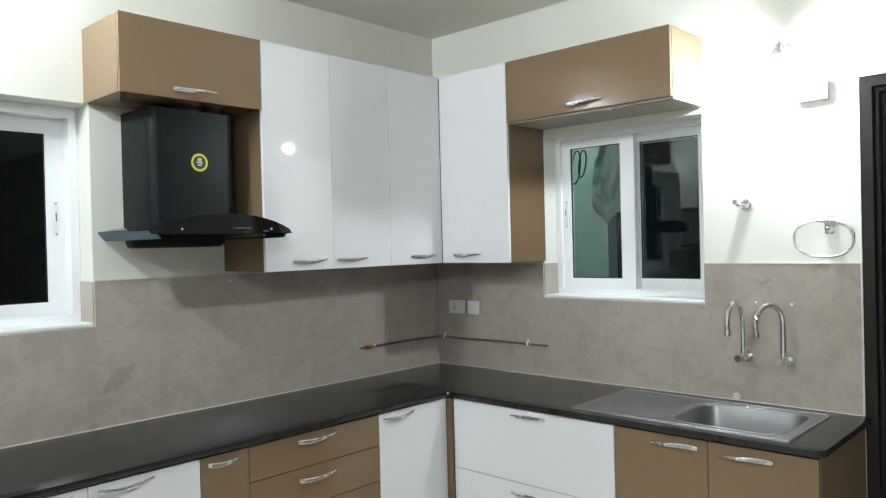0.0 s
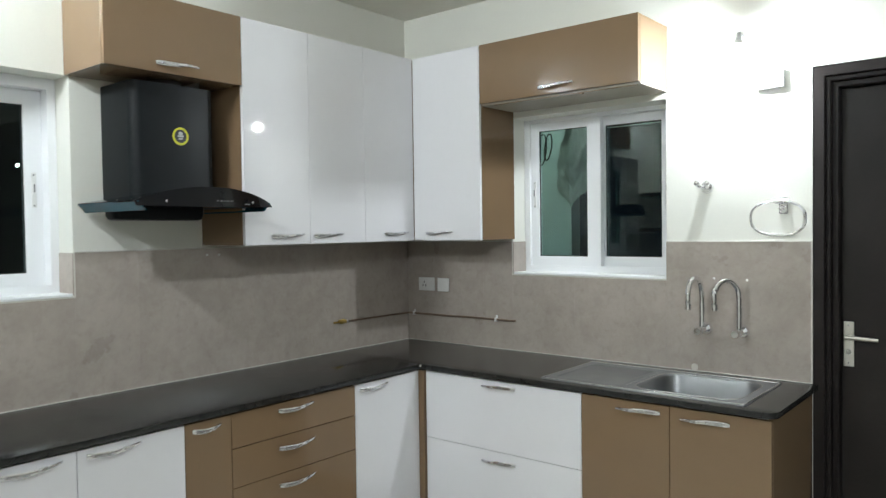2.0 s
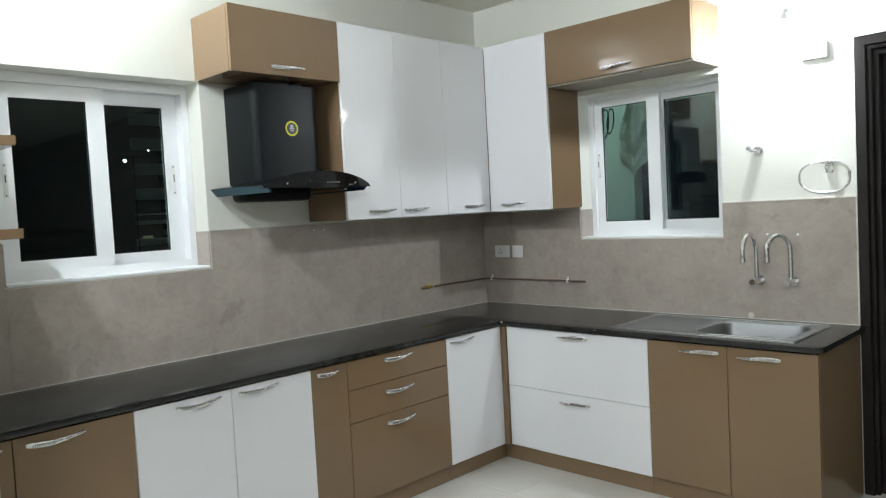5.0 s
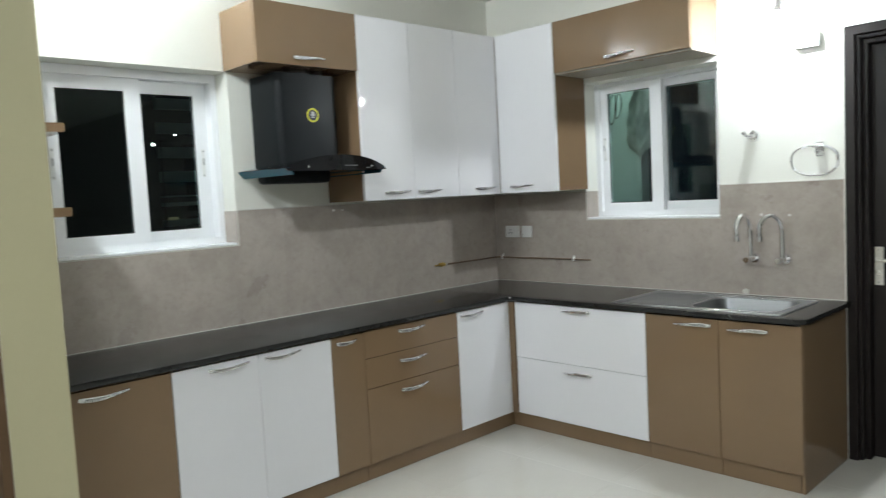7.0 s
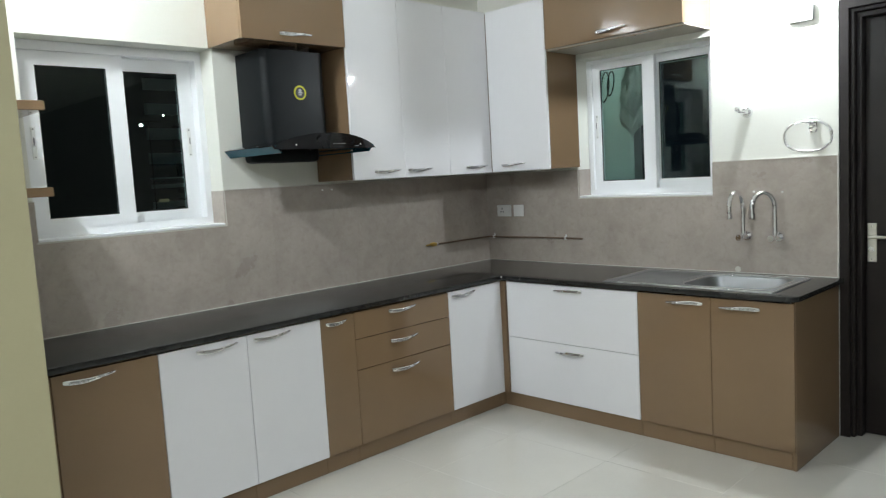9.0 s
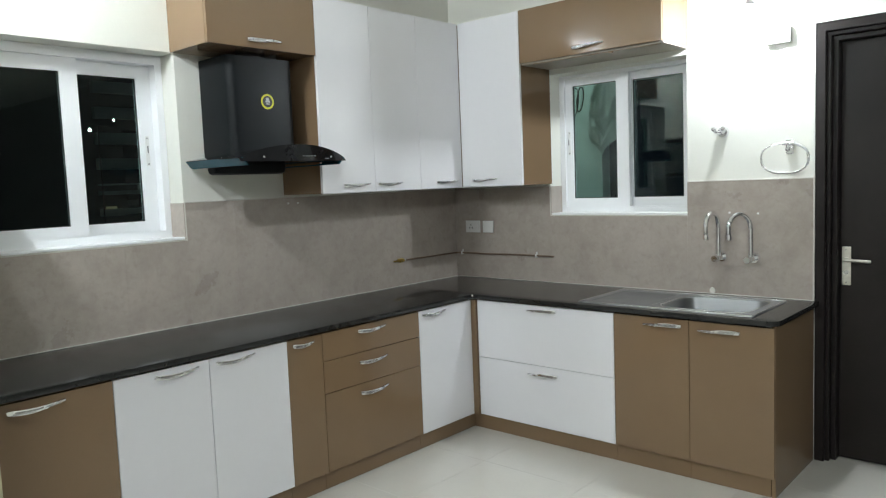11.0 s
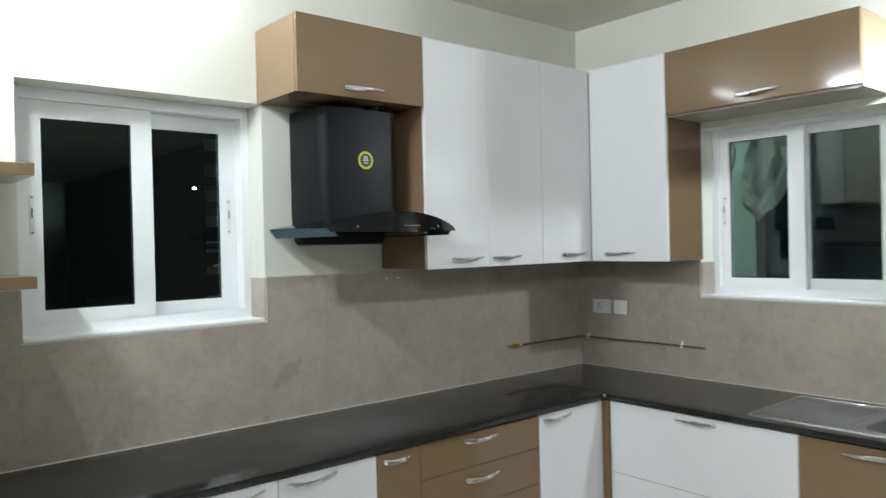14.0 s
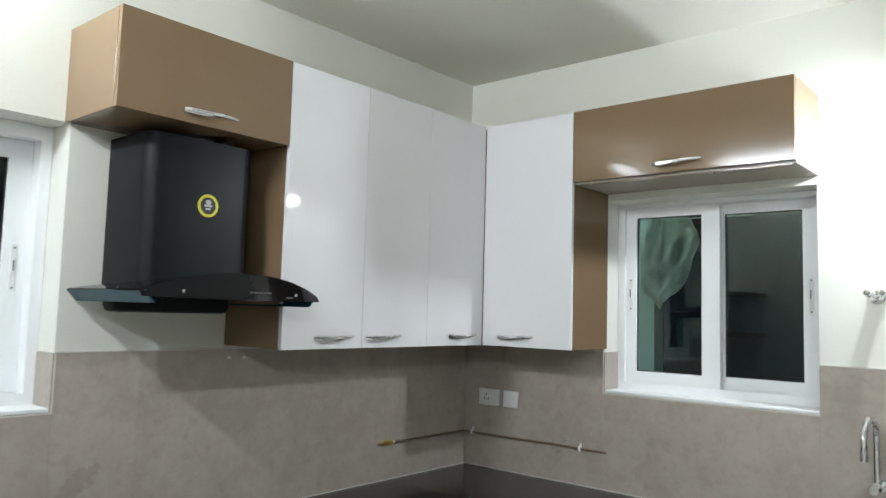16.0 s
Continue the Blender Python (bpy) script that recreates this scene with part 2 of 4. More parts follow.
add_box(bm, D1, D1 + 0.25, 0, 0.25, 0, CEIL)
wall_north = solo("wall_north", bm, M_WALL, "cream painted wall with window and dark door", "wall", "structure")
# Two unseen walls, dark only to hold down reflected light.
solo("wall_north_unseen", box(D1 + 0.251, FAR_X, 0, 0.25, 0, CEIL), M_UNSEEN_WALL, "plain unseen wall beyond the door, darkened to dim reflections", "wall", "structure")
solo("wall_east", box(FAR_X, FAR_X + 0.2, FAR_Y - 0.2, 0.25, 0, CEIL), M_UNSEEN_WALL, "plain unseen wall closing the room, darkened to dim reflections", "wall", "structure")
solo("wall_south", box(0, FAR_X, FAR_Y - 0.2, FAR_Y, 0, CEIL), M_WALL, "plain cream painted wall closing the room", "wall", "structure")
partition = solo("wall_partition", box(0, 1.75, -3.634, -3.50, 0, CEIL), M_WALL, "cream partition wall beside the counter, its end coloured khaki for dim light", "wall", "structure")
# The end face alone takes the khaki copy, so its dimness is coloured in.
partition.data.materials.append(M_DIM_END)
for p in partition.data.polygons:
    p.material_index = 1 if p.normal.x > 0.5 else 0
solo("ceiling", box(-0.25, FAR_X + 0.2, FAR_Y - 0.2, 0.25, CEIL, CEIL + 0.12), M_CEIL, "plain off-white painted ceiling", "ceiling", "structure")
floor = solo("floor", box(-0.25, FAR_X + 0.2, FAR_Y - 0.2, 0.25, -0.15, -0.004), M_FJOINT, "glossy cream vitrified tile floor", "floor", "structure")

# ---- windows ----
def sliding_window(name, u0, u1, head, rail, to_world, u_front, u_back, g_front, g_back, label):
    """Two-track sliding window. u runs along the wall, d into it. head is the top of the opening, rail the height of the frame there. to_world turns u0, u1, d0, d1 into x0, x1, y0, y1."""
    def wb(bm, a, b, d0, d1, z0, z1, bev=0.0):
        x0, x1, y0, y1 = to_world(a, b, d0, d1)
        return add_box(bm, min(x0, x1), max(x0, x1), min(y0, y1), max(y0, y1), z0, z1, bev)
    cx, _, cy, _ = to_world((u0 + u1) / 2, u1, 0.2, 0.2)
    win = thing(name, (cx, cy, W0), label, "window", "", "structure")
    bm = bmesh.new()
    fd0, fd1 = 0.125, 0.235
    wb(bm, u0 + 0.002, u0 + 0.037, fd0, fd1, W0 + 0.002, head - 0.002)
    wb(bm, u1 - 0.037, u1 - 0.002, fd0, fd1, W0 + 0.002, head - 0.002)
    wb(bm, u0 + 0.037, u1 - 0.037, fd0, fd1, W0 + 0.002, W0 + 0.036)
    wb(bm, u0 + 0.037, u1 - 0.037, fd0, fd1, head - rail, head - 0.002)
    for d in (0.128, 0.176, 0.226):
        wb(bm, u0 + 0.037, u1 - 0.037, d - 0.002, d + 0.002, W0 + 0.036, W0 + 0.046, 0)
    part("window_frame", bm, M_UPVC, win)
    for (a, b), (ga, gb), d in ((u_front, g_front, 0.140), (u_back, g_back, 0.185)):
        bm = bmesh.new()
        zt, zb, gt, gb_z = head - rail - 0.001, W0 + 0.046, 2.069, 1.358
        wb(bm, a, ga, d, d + 0.034, zb, zt)
        wb(bm, gb, b, d, d + 0.034, zb, zt)
        wb(bm, ga, gb, d, d + 0.034, zb, gb_z)
        wb(bm, ga, gb, d, d + 0.034, gt, zt)
        sash = part("sash", bm, M_UPVC, win)
        bm = bmesh.new()
        e = 0.004
        wb(bm, ga, ga + e, d + 0.010, d + 0.022, gb_z, gt, 0)
        wb(bm, gb - e, gb, d + 0.010, d + 0.022, gb_z, gt, 0)
        wb(bm, ga + e, gb - e, d + 0.010, d + 0.022, gb_z, gb_z + e, 0)
        wb(bm, ga + e, gb - e, d + 0.010, d + 0.022, gt - e, gt, 0)
        part("gasket", bm, M_RUBBER, sash, "dark rubber gasket")
        pane = part("pane", wb(bmesh.new(), ga + e, gb - e, d + 0.013, d + 0.018, gb_z + e, gt - e, 0), M_GLASS, sash, "green-tinted glass pane")
        pane.visible_shadow = False
        side = (a + ga) / 2 if d < 0.16 else (gb + b) / 2
        bm = bmesh.new()
        wb(bm, side - 0.010, side + 0.010, d - 0.003, d + 0.002, 1.635, 1.785, 0.001)
        wb(bm, side - 0.005, side + 0.005, d - 0.008, d - 0.002, 1.695, 1.74, 0.001)
        latch = part("latch", bm, M_PLASTIC, sash, "white recessed sash latch")
        bm = bmesh.new()
        for z in (1.645, 1.775):
            wb(bm, side - 0.003, side + 0.003, d - 0.0045, d - 0.0025, z - 0.003, z + 0.003, 0)
        wb(bm, side - 0.004, side + 0.001, d - 0.0095, d - 0.0075, 1.70, 1.735, 0)
        part("latch_screw", bm, M_GREY, sash)
    return win


sliding_window("window_1", L0, L1, W1, 0.046, lambda a, b, d0, d1: (-d0, -d1, a, b),
               (-2.964, -2.492), (-2.53, -2.118), (-2.894, -2.571), (-2.482, -2.190),
               "white upvc sliding window with two dark panes above the counter")
sliding_window("window_2", R0, R1, RTOP, 0.022, lambda a, b, d0, d1: (a, b, d0, d1),
               (0.843, 1.282), (1.242, 1.670), (0.893, 1.202), (1.287, 1.606),
               "white upvc sliding window with two tinted panes above the sink")

# ---- cement-look wall tiles, one course round the counter ----
TZ0, TZ1, TT = 0.826, 1.442, 0.006
def wall_tiles(parent, spans, along_y):
    """Thin tiles with hairline joints; spans: along the wall, and their lower and upper edge."""
    for a, b, z0, z1 in spans:
        g = 0.0001
        bm = box(0.0, TT, a + g, b - g, z0, z1, 0.0003, 1) if along_y else box(a + g, b - g, -TT, 0.0, z0, z1, 0.0003, 1)
        ob = new("tile", finish("tile", bm, M_TILE))
        ob.parent = parent


def trim_bar(name, spans, label):
    bm = bmesh.new()
    for b in spans:
        add_box(bm, *b, 0.0008, 1)
    solo(name, bm, M_GROUT, label, "trim", "structure")


trim_bar("trim_tile_top", [
    (0, 0.0075, -3.50, L0 - 0.001, TZ1, TZ1 + 0.005), (0, 0.0075, L1 + 0.001, -0.008, TZ1, TZ1 + 0.005),
    (0.008, R0 - 0.001, -0.0075, 0, TZ1, TZ1 + 0.005), (R1 + 0.001, D0, -0.0075, 0, TZ1, TZ1 + 0.005),
    (D0 - 0.005, D0 + 0.002, -0.0085, 0, 0.826, TZ1)], "thin white grout line along the tile edge")
trim_bar("trim_window_grout", [
    (0, 0.0072, L1 - 0.0005, L1 + 0.004, W0 - 0.004, TZ1), (0, 0.0072, L0 - 0.003, L1 + 0.004, W0 - 0.007, W0 - 0.001),
    (R0 - 0.004, R0, -0.0072, 0, W0 - 0.004, TZ1), (R0 - 0.004, R1 + 0.002, -0.0072, 0, W0 - 0.007, W0 - 0.001)], "white grout line round the window opening")
trim_bar("trim_counter_joint", [(0.006, 0.0105, -3.50, -0.010, 0.826, 0.8305), (0.010, D0 - 0.004, -0.0105, -0.006, 0.826, 0.8305)], "pale silicone joint between counter and tiles")

# window returns lined with the same tile
solo("trim_window_returns", add_box(add_box(add_box(bmesh.new(), -0.124, 0.004, L1 - 0.006, L1 - 0.0006, W0 + 0.001, TZ1, 0.0006, 1), -0.124, 0.004, L0 + 0.0006, L0 + 0.006, W0 + 0.001, TZ1, 0.0006, 1),
           R0 + 0.0006, R0 + 0.006, -0.004, 0.124, W0 + 0.001, TZ1, 0.0006, 1), M_TILE, "grey-brown tile strips lining the window returns", "tile", "structure")
solo("trim_sill_left", box(-0.124, 0.006, L0 + 0.007, L1 - 0.007, W0 + 0.0005, W0 + 0.012, 0.002), M_UPVC, "white window ledge", "sill", "structure")
solo("trim_sill_right", box(R0 + 0.007, R1 - 0.002, -0.006, 0.124, W0 + 0.0005, W0 + 0.012, 0.002), M_UPVC, "white window ledge", "sill", "structure")


# ---- handles ----
def wave(s):
    """The sideways sweep of a handle: level at its broad end, rising along the thin one."""
    return -0.0035 * math.sin(math.pi * min(1.0, s * 1.5)) + 0.011 * max(0.0, s - 0.45) ** 1.4


def handle_mesh(length, name):
    """A bowed chrome pull with tapered, twisted ends, along x, standing out to -y."""
    bm = bmesh.new()
    n, rings = 22, []
    for i in range(n + 1):
        s = i / n
        x = (s - 0.5) * length
        bow = math.sin(math.pi * s)
        out = 0.006 + 0.022 * bow ** 0.8
        w = 0.0095 - 0.0052 * max(0.0, s - 0.35) / 0.65 - 0.003 * max(0.0, 0.06 - s) / 0.06
        th = 0.0026 + 0.0012 * bow
        dz = wave(s)
        rings.append([bm.verts.new((x, -out + th * math.cos(a), dz + w * math.sin(a))) for a in [2 * math.pi * k / 12 for k in range(12)]])
    for a, b in zip(rings, rings[1:]):
        for k in range(12):
            bm.faces.new((a[k], a[(k + 1) % 12], b[(k + 1) % 12], b[k]))
    bm.faces.new(rings[0]), bm.faces.new(rings[-1][::-1])
    for e in (-0.5, 0.5):
        dz = wave(e * 0.93 + 0.5)
        add_cyl(bm, (e * length * 0.93, 0.002, dz), (e * length * 0.93, -0.009, dz), 0.006, 0.0045, 14)
    add_ball(bm, (length * 0.12, -0.0300, wave(0.62)), 0.0078, 14, (1.25, 0.6, 1))
    plain = len(bm.faces)
    for i in range(16):
        u = 0.10 + 0.030 * i
        if i > 11:
            u += 0.20
        bow = math.sin(math.pi * u)
        x, out = (u - 0.5) * length, 0.006 + 0.022 * bow ** 0.8
        dz, w = wave(u), 0.0062 - 0.0034 * max(0.0, u - 0.35) / 0.65
        add_box(bm, x - 0.0018, x + 0.0018, -out - 0.0050, -out - 0.0015, dz - w, dz + w)
    bm.faces.ensure_lookup_table()
    for f in bm.faces[plain:]:
        f.material_index = 1
    me = finish(name, bm, M_CHROME, 40)
    me.materials.append(M_CHROMEDARK)
    return me


H_LONG, H_SHORT = handle_mesh(0.196, "handle"), handle_mesh(0.128, "handle")


def put_handle(door, x, y, z, rz, short=False, turn=0):
    h = new("handle", H_SHORT if short else H_LONG)
    h.parent, h.matrix_basis, h["label"] = door, pose(x, y, z, 0, turn, rz), "bowed chrome handle"
    return h


# ---- base cabinets ----
BT, BB, FX, FY = 0.790, 0.091, 0.628, -0.605     # door top and bottom, door faces along the two runs
DT = 0.018
GROUP_B = "base kitchen cabinets"


def base_left(y0, y1, material, label, fronts, end=False):
    """A floor cabinet of the hood wall: carcass, skirting and fronts, whose faces look to +x."""
    c = thing("base_cabinet", (0.3, (y0 + y1) / 2, 0), label, "cabinet", GROUP_B)
    part("body", box(0.012, FX - DT - 0.002, y0 + 0.0005, y1 - 0.0005, BB, 0.797), M_BROWN, c)
    part("skirting", box(0.58, 0.60, y0 + 0.0005, y1 - 0.0005, 0.0, BB - 0.003, 0.001, 1), M_BROWN, c, "brown laminate skirting board")
    for z0, z1, hy, hz, short in fronts:
        kind = "door" if z1 - z0 > 0.5 else "drawer_front"
        d = part(kind, box(FX - DT, FX, y0 + 0.0015, y1 - 0.0015, z0 + 0.0015, z1 - 0.0015, 0.0012), material, c)
        put_handle(d, FX, hy, hz, 90, short)
    return c


base_left(-3.50, -3.185, M_BROWN, "glossy brown laminate base cabinet beside the partition wall", [(BB, BT, -3.315, 0.757, False)])
base_left(-3.185, -2.773, M_BROWN, "glossy brown laminate base cabinet with chrome handle", [(BB, BT, -3.048, 0.757, False)])
base_left(-2.773, -2.364, M_WHITE, "glossy white laminate base cabinet with chrome handle", [(BB, BT, -2.512, 0.762, False)])
base_left(-2.364, -1.962, M_WHITE, "glossy white laminate base cabinet with chrome handle", [(BB, BT, -2.237, 0.764, False)])
base_left(-1.962, -1.756, M_BROWN, "narrow glossy brown pull-out base cabinet", [(BB, BT, -1.870, 0.759, True)])
base_left(-1.756, -1.075, M_BROWN, "glossy brown base cabinet with three drawers", [(0.647, BT, -1.430, 0.758, False), (0.486, 0.647, -1.428, 0.597, False), (BB, 0.486, -1.429, 0.438, False)])
corner = base_left(-1.075, -0.622, M_WHITE, "glossy white corner base cabinet", [(BB, BT, -0.955, 0.763, False)])
part("skirting", box(0.58, 0.60, -0.6215, -0.567, 0.0, BB - 0.003, 0.001, 1), M_BROWN, corner)
part("corner_post", box(0.611, 0.659, -0.6205, -0.589, BB, BT, 0.001, 1), M_BROWN, corner, "brown corner filler strip")


def base_back(x0, x1, material, label, fronts, body_from=None, top=0.797):
    """A floor cabinet of the sink wall, whose faces look to -y."""
    c = thing("base_cabinet", ((x0 + x1) / 2, -0.3, 0), label, "cabinet", GROUP_B)
    b0 = x0 if body_from is None else body_from
    bm = bmesh.new()
    t = 0.016
    add_box(bm, b0 + 0.0005, b0 + t, FY + DT + 0.002, -0.012, BB, top)
    add_box(bm, x1 - t, x1 - 0.0005, FY + DT + 0.002, -0.012, BB, top)
    add_box(bm, b0 + t, x1 - t, FY + DT + 0.002, -0.012, BB, BB + t)
    add_box(bm, b0 + t, x1 - t, -0.012 - 0.006, -0.012, BB + t, top)
    part("body", bm, M_BROWN, c)
    part("skirting", box((0.6005 if x0 < 0.7 else x0 + 0.0005), x1 - 0.0005, -0.585, -0.567, 0.0, BB - 0.003, 0.001, 1), M_BROWN, c, "brown laminate skirting board")
    for a, b, z0, z1, hx, hz in fronts:
        kind = "door" if z1 - z0 > 0.5 else "drawer_front"
        d = part(kind, box(a + 0.0015, b - 0.0015, FY, FY + DT, z0 + 0.0015, z1 - 0.0015, 0.0012), material, c)
        put_handle(d, hx, FY, hz, 0, turn=180)
    return c


base_back(0.662, 1.566, M_WHITE, "glossy white base cabinet with two wide drawers", [(0.662, 1.566, 0.446, BT, 1.122, 0.761), (0.662, 1.566, BB, 0.446, 1.120, 0.398)])
base_back(1.566, 1.968, M_BROWN, "glossy brown base cabinet under the sink", [(1.566, 1.968, BB, BT, 1.833, 0.755)], top=0.62)
sink_end = base_back(1.968, 2.342, M_BROWN, "glossy brown end base cabinet under the sink", [(1.968, 2.3625, BB, BT, 2.113, 0.750)], top=0.62)
part("end_panel", box(2.3445, 2.362, -0.5865, -0.004, 0.0, 0.798, 0.0012), M_BROWN, sink_end, "brown laminate end panel")


# ---- counter with sink cut-out ----
CT, CB, CX, CY, CEND = 0.825, 0.800, 0.650, -0.632, 2.385
SX0, SX1, SY0, SY1 = 1.345, 2.255, -0.578, -0.086


def counter(leg):
    bm = bmesh.new()
    hx0, hx1, hy0, hy1 = SX0 + 0.02, SX1 - 0.02, SY0 + 0.02, SY1 - 0.02
    xs, ys = [0.002, CX, hx0, hx1, CEND], [-3.498, CY, hy0, hy1, -0.003]
    vs = {}
    for i in range(4):
        for j in range(4):
            if (j == 0 and i > 0) or (i == 2 and j == 2) or (j == 0) != leg:
                continue
            quad = [(i, j), (i + 1, j), (i + 1, j + 1), (i, j + 1)]
            for q in quad:
                if q not in vs:
                    vs[q] = bm.verts.new((xs[q[0]], ys[q[1]], CT))
            bm.faces.new([vs[q] for q in quad])
    res = bmesh.ops.extrude_face_region(bm, geom=bm.faces[:])
    for v in res["geom"]:
        if isinstance(v, bmesh.types.BMVert):
            v.co.z = CB
    bmesh.ops.recalc_face_normals(bm, faces=bm.faces)
    if leg:
        for v in bm.verts:
            v.co.y -= 0.0006 if v.co.y > -1 else 0
    upright = [] if leg else [e for e in bm.edges if all(abs(v.co.x - CEND) < 1e-4 and abs(v.co.y - CY) < 1e-4 for v in e.verts)]
    if upright:
        bmesh.ops.bevel(bm, geom=upright, offset=0.045, segments=8, profile=0.5, affect="EDGES")
    def outer(v):
        return (abs(v.co.x - CX) < 1e-3 and v.co.y < CY + 0.001) or (v.co.y < CY + 0.05 and v.co.x > CX - 0.001) or v.co.x > CEND - 0.05
    front = [e for e in bm.edges if abs(e.verts[0].co.z - e.verts[1].co.z) < 1e-5 and len(e.link_faces) == 2 and e.calc_face_angle() > 0.8 and all(outer(v) for v in e.verts)]
    bmesh.ops.bevel(bm, geom=front, offset=0.003, segments=2, profile=0.5, affect="EDGES")
    return bm


top = thing("countertop", (0.65, -0.63, CB), "polished black granite L-shaped kitchen worktop", "countertop")
part("slab", counter(True), M_GRANITE, top, "long granite slab under the hood", smooth=35)
part("slab", counter(False), M_GRANITE, top, "granite slab with the sink cut-out", smooth=35)
bm = bmesh.new()
add_ball(bm, (CX + 0.001, CY - 0.001, CT - 0.008), 0.0065, 10, (1.0, 1.0, 1.0))
part("joint_filler", bm, M_GROUT, top, "pale filler at the inner corner", smooth=60)


# ---- sink ----
def rounded(cx, cy, hx, hy, r, n=6):
    out = []
    for sx, sy, a0 in ((1, 1, 0), (-1, 1, 90), (-1, -1, 180), (1, -1, 270)):
        for k in range(n + 1):
            a = radians(a0 + 90 * k / n)
            out.append((cx + sx * (hx - r) + r * math.cos(a), cy + sy * (hy - r) + r * math.sin(a)))
    return out


def loft(bm, loops, cap=False):
    vs = [[bm.verts.new(p) for p in lp] for lp in loops]
    n = len(vs[0])
    for a, b in zip(vs, vs[1:]):
        for k in range(n):
            bm.faces.new((a[k], a[(k + 1) % n], b[(k + 1) % n], b[k]))
    if cap:
        bm.faces.new(vs[-1])
    return vs


sink = thing("kitchen_sink", ((SX0 + SX1) / 2, (SY0 + SY1) / 2, CT), "stainless steel sink with drainboard set into black granite", "sink")
bcx, bcy, bhx, bhy = 1.987, -0.335, 0.226, 0.200
zt, mid = CT + 0.005, 1.742
dr = rounded(1.548, -0.332, 0.165, 0.19, 0.03)
ri = rounded(bcx, bcy, bhx, bhy, 0.085)
sy, hy = (SY0 + SY1) / 2, (SY1 - SY0) / 2
bm = bmesh.new()
loft(bm, [[(x, y, zt) for x, y in rounded((SX0 + mid) / 2, sy, (mid - SX0) / 2, hy, 0.004)], [(x, y, zt) for x, y in dr]])
loft(bm, [[(x, y, zt) for x, y in rounded((SX1 + mid) / 2, sy, (SX1 - mid) / 2, hy, 0.004)], [(x, y, zt) for x, y in ri]])
loft(bm, [[(x, y, zt + dz) for x, y in rounded((SX0 + SX1) / 2, sy, (SX1 - SX0) / 2 + e, hy + e, 0.004 + e)] for e, dz in ((0, 0), (0.003, -0.0015), (0.004, -0.0045))])
part("rim", bm, M_STEEL, sink, smooth=50)
# Thin chrome beads on rim and bowl stand in for their edge highlights.
bm = bmesh.new()
edge = [(x, y, zt + 0.0006) for x, y in rounded((SX0 + SX1) / 2, sy, (SX1 - SX0) / 2 - 0.001, hy - 0.001, 0.012)]
add_tube(bm, edge + edge[:1], 0.0022, 8, False)
part("rim_highlight", bm, M_CHROME, sink, "chrome bead added for the highlight along the rim", smooth=60)
bm = bmesh.new()
lip = [(x, y, zt + 0.0004) for x, y in rounded(bcx, bcy, bhx + 0.001, bhy + 0.001, 0.085)]
add_tube(bm, lip + lip[:1], 0.0020, 8, False)
part("bowl_highlight", bm, M_CHROME, sink, "chrome bead added for the highlight round the bowl", smooth=60)
bm = bmesh.new()
lps = []
for ins, dz in ((0, 0), (0.004, -0.002), (0.008, -0.010), (0.014, -0.120), (0.022, -0.150), (0.045, -0.165), (0.09, -0.169)):
    lps.append([(x, y, zt + dz) for x, y in rounded(bcx, bcy, bhx - ins, bhy - ins, max(0.02, 0.085 - ins * 0.5))])
loft(bm, lps, True)
part("basin", bm, M_STEEL, sink, "deep brushed steel bowl", smooth=50)
part("drain", cyl((bcx, bcy, zt - 0.168), (bcx, bcy, zt - 0.162), 0.045, 0.038, 24), M_CHROME, sink, "chrome drain strainer", smooth=40)
bm = bmesh.new()
loft(bm, [[(x, y, zt) for x, y in dr], [(x, y, zt - 0.004) for x, y in rounded(1.548, -0.332, 0.160, 0.185, 0.028)]], True)
part("drainboard", bm, M_STEEL, sink, "flat brushed steel drainboard", smooth=50)
# Chrome beads shaped to imitate a row of reflections on the drainboard groove.
for k in range(9):
    part("glint_bead", add_ball(bmesh.new(), (1.735 - 0.002 * (k % 2), -0.50 + 0.040 * k, zt), 0.0045, 8, (1, 1, 0.5)), M_CHROME, sink, smooth=60)


# ---- wall cabinets ----
WZ0, WZ1, WX, WY, OZ = 1.457, 2.485, 0.348, -0.325, 2.177
GROUP_W = "wall kitchen cabinets"


def wall_left(y0, y1, z0, material, label, hy, hz, y_body1=None):
    c = thing("wall_cabinet", (0.17, (y0 + y1) / 2, z0), label, "cabinet", GROUP_W)
    part("body", box(0.002, WX - DT - 0.002, y0 + 0.0005, (y_body1 or y1) - 0.0005, z0 + 0.001, WZ1 - 0.001, 0.001, 1), M_BROWN, c, "brown laminate carcass")
    d = part("door", box(WX - DT, WX, y0 + 0.001, y1 - 0.001, z0, WZ1, 0.0012), material, c)
    put_handle(d, WX, hy, hz, 90)
    return c


wall_left(-2.100, -1.472, OZ, M_BROWN, "brown laminate lift-up cabinet above the cooker hood", -1.789, 2.215)
wall_left(-1.472, -1.089, WZ0, M_WHITE, "tall glossy white wall cabinet beside the hood", -1.231, 1.499)
wall_left(-1.089, -0.712, WZ0, M_WHITE, "tall glossy white wall cabinet", -0.975, 1.499)
wall_left(-0.712, -0.3257, WZ0, M_WHITE, "tall glossy white corner wall cabinet", -0.475, 1.500, -0.02)


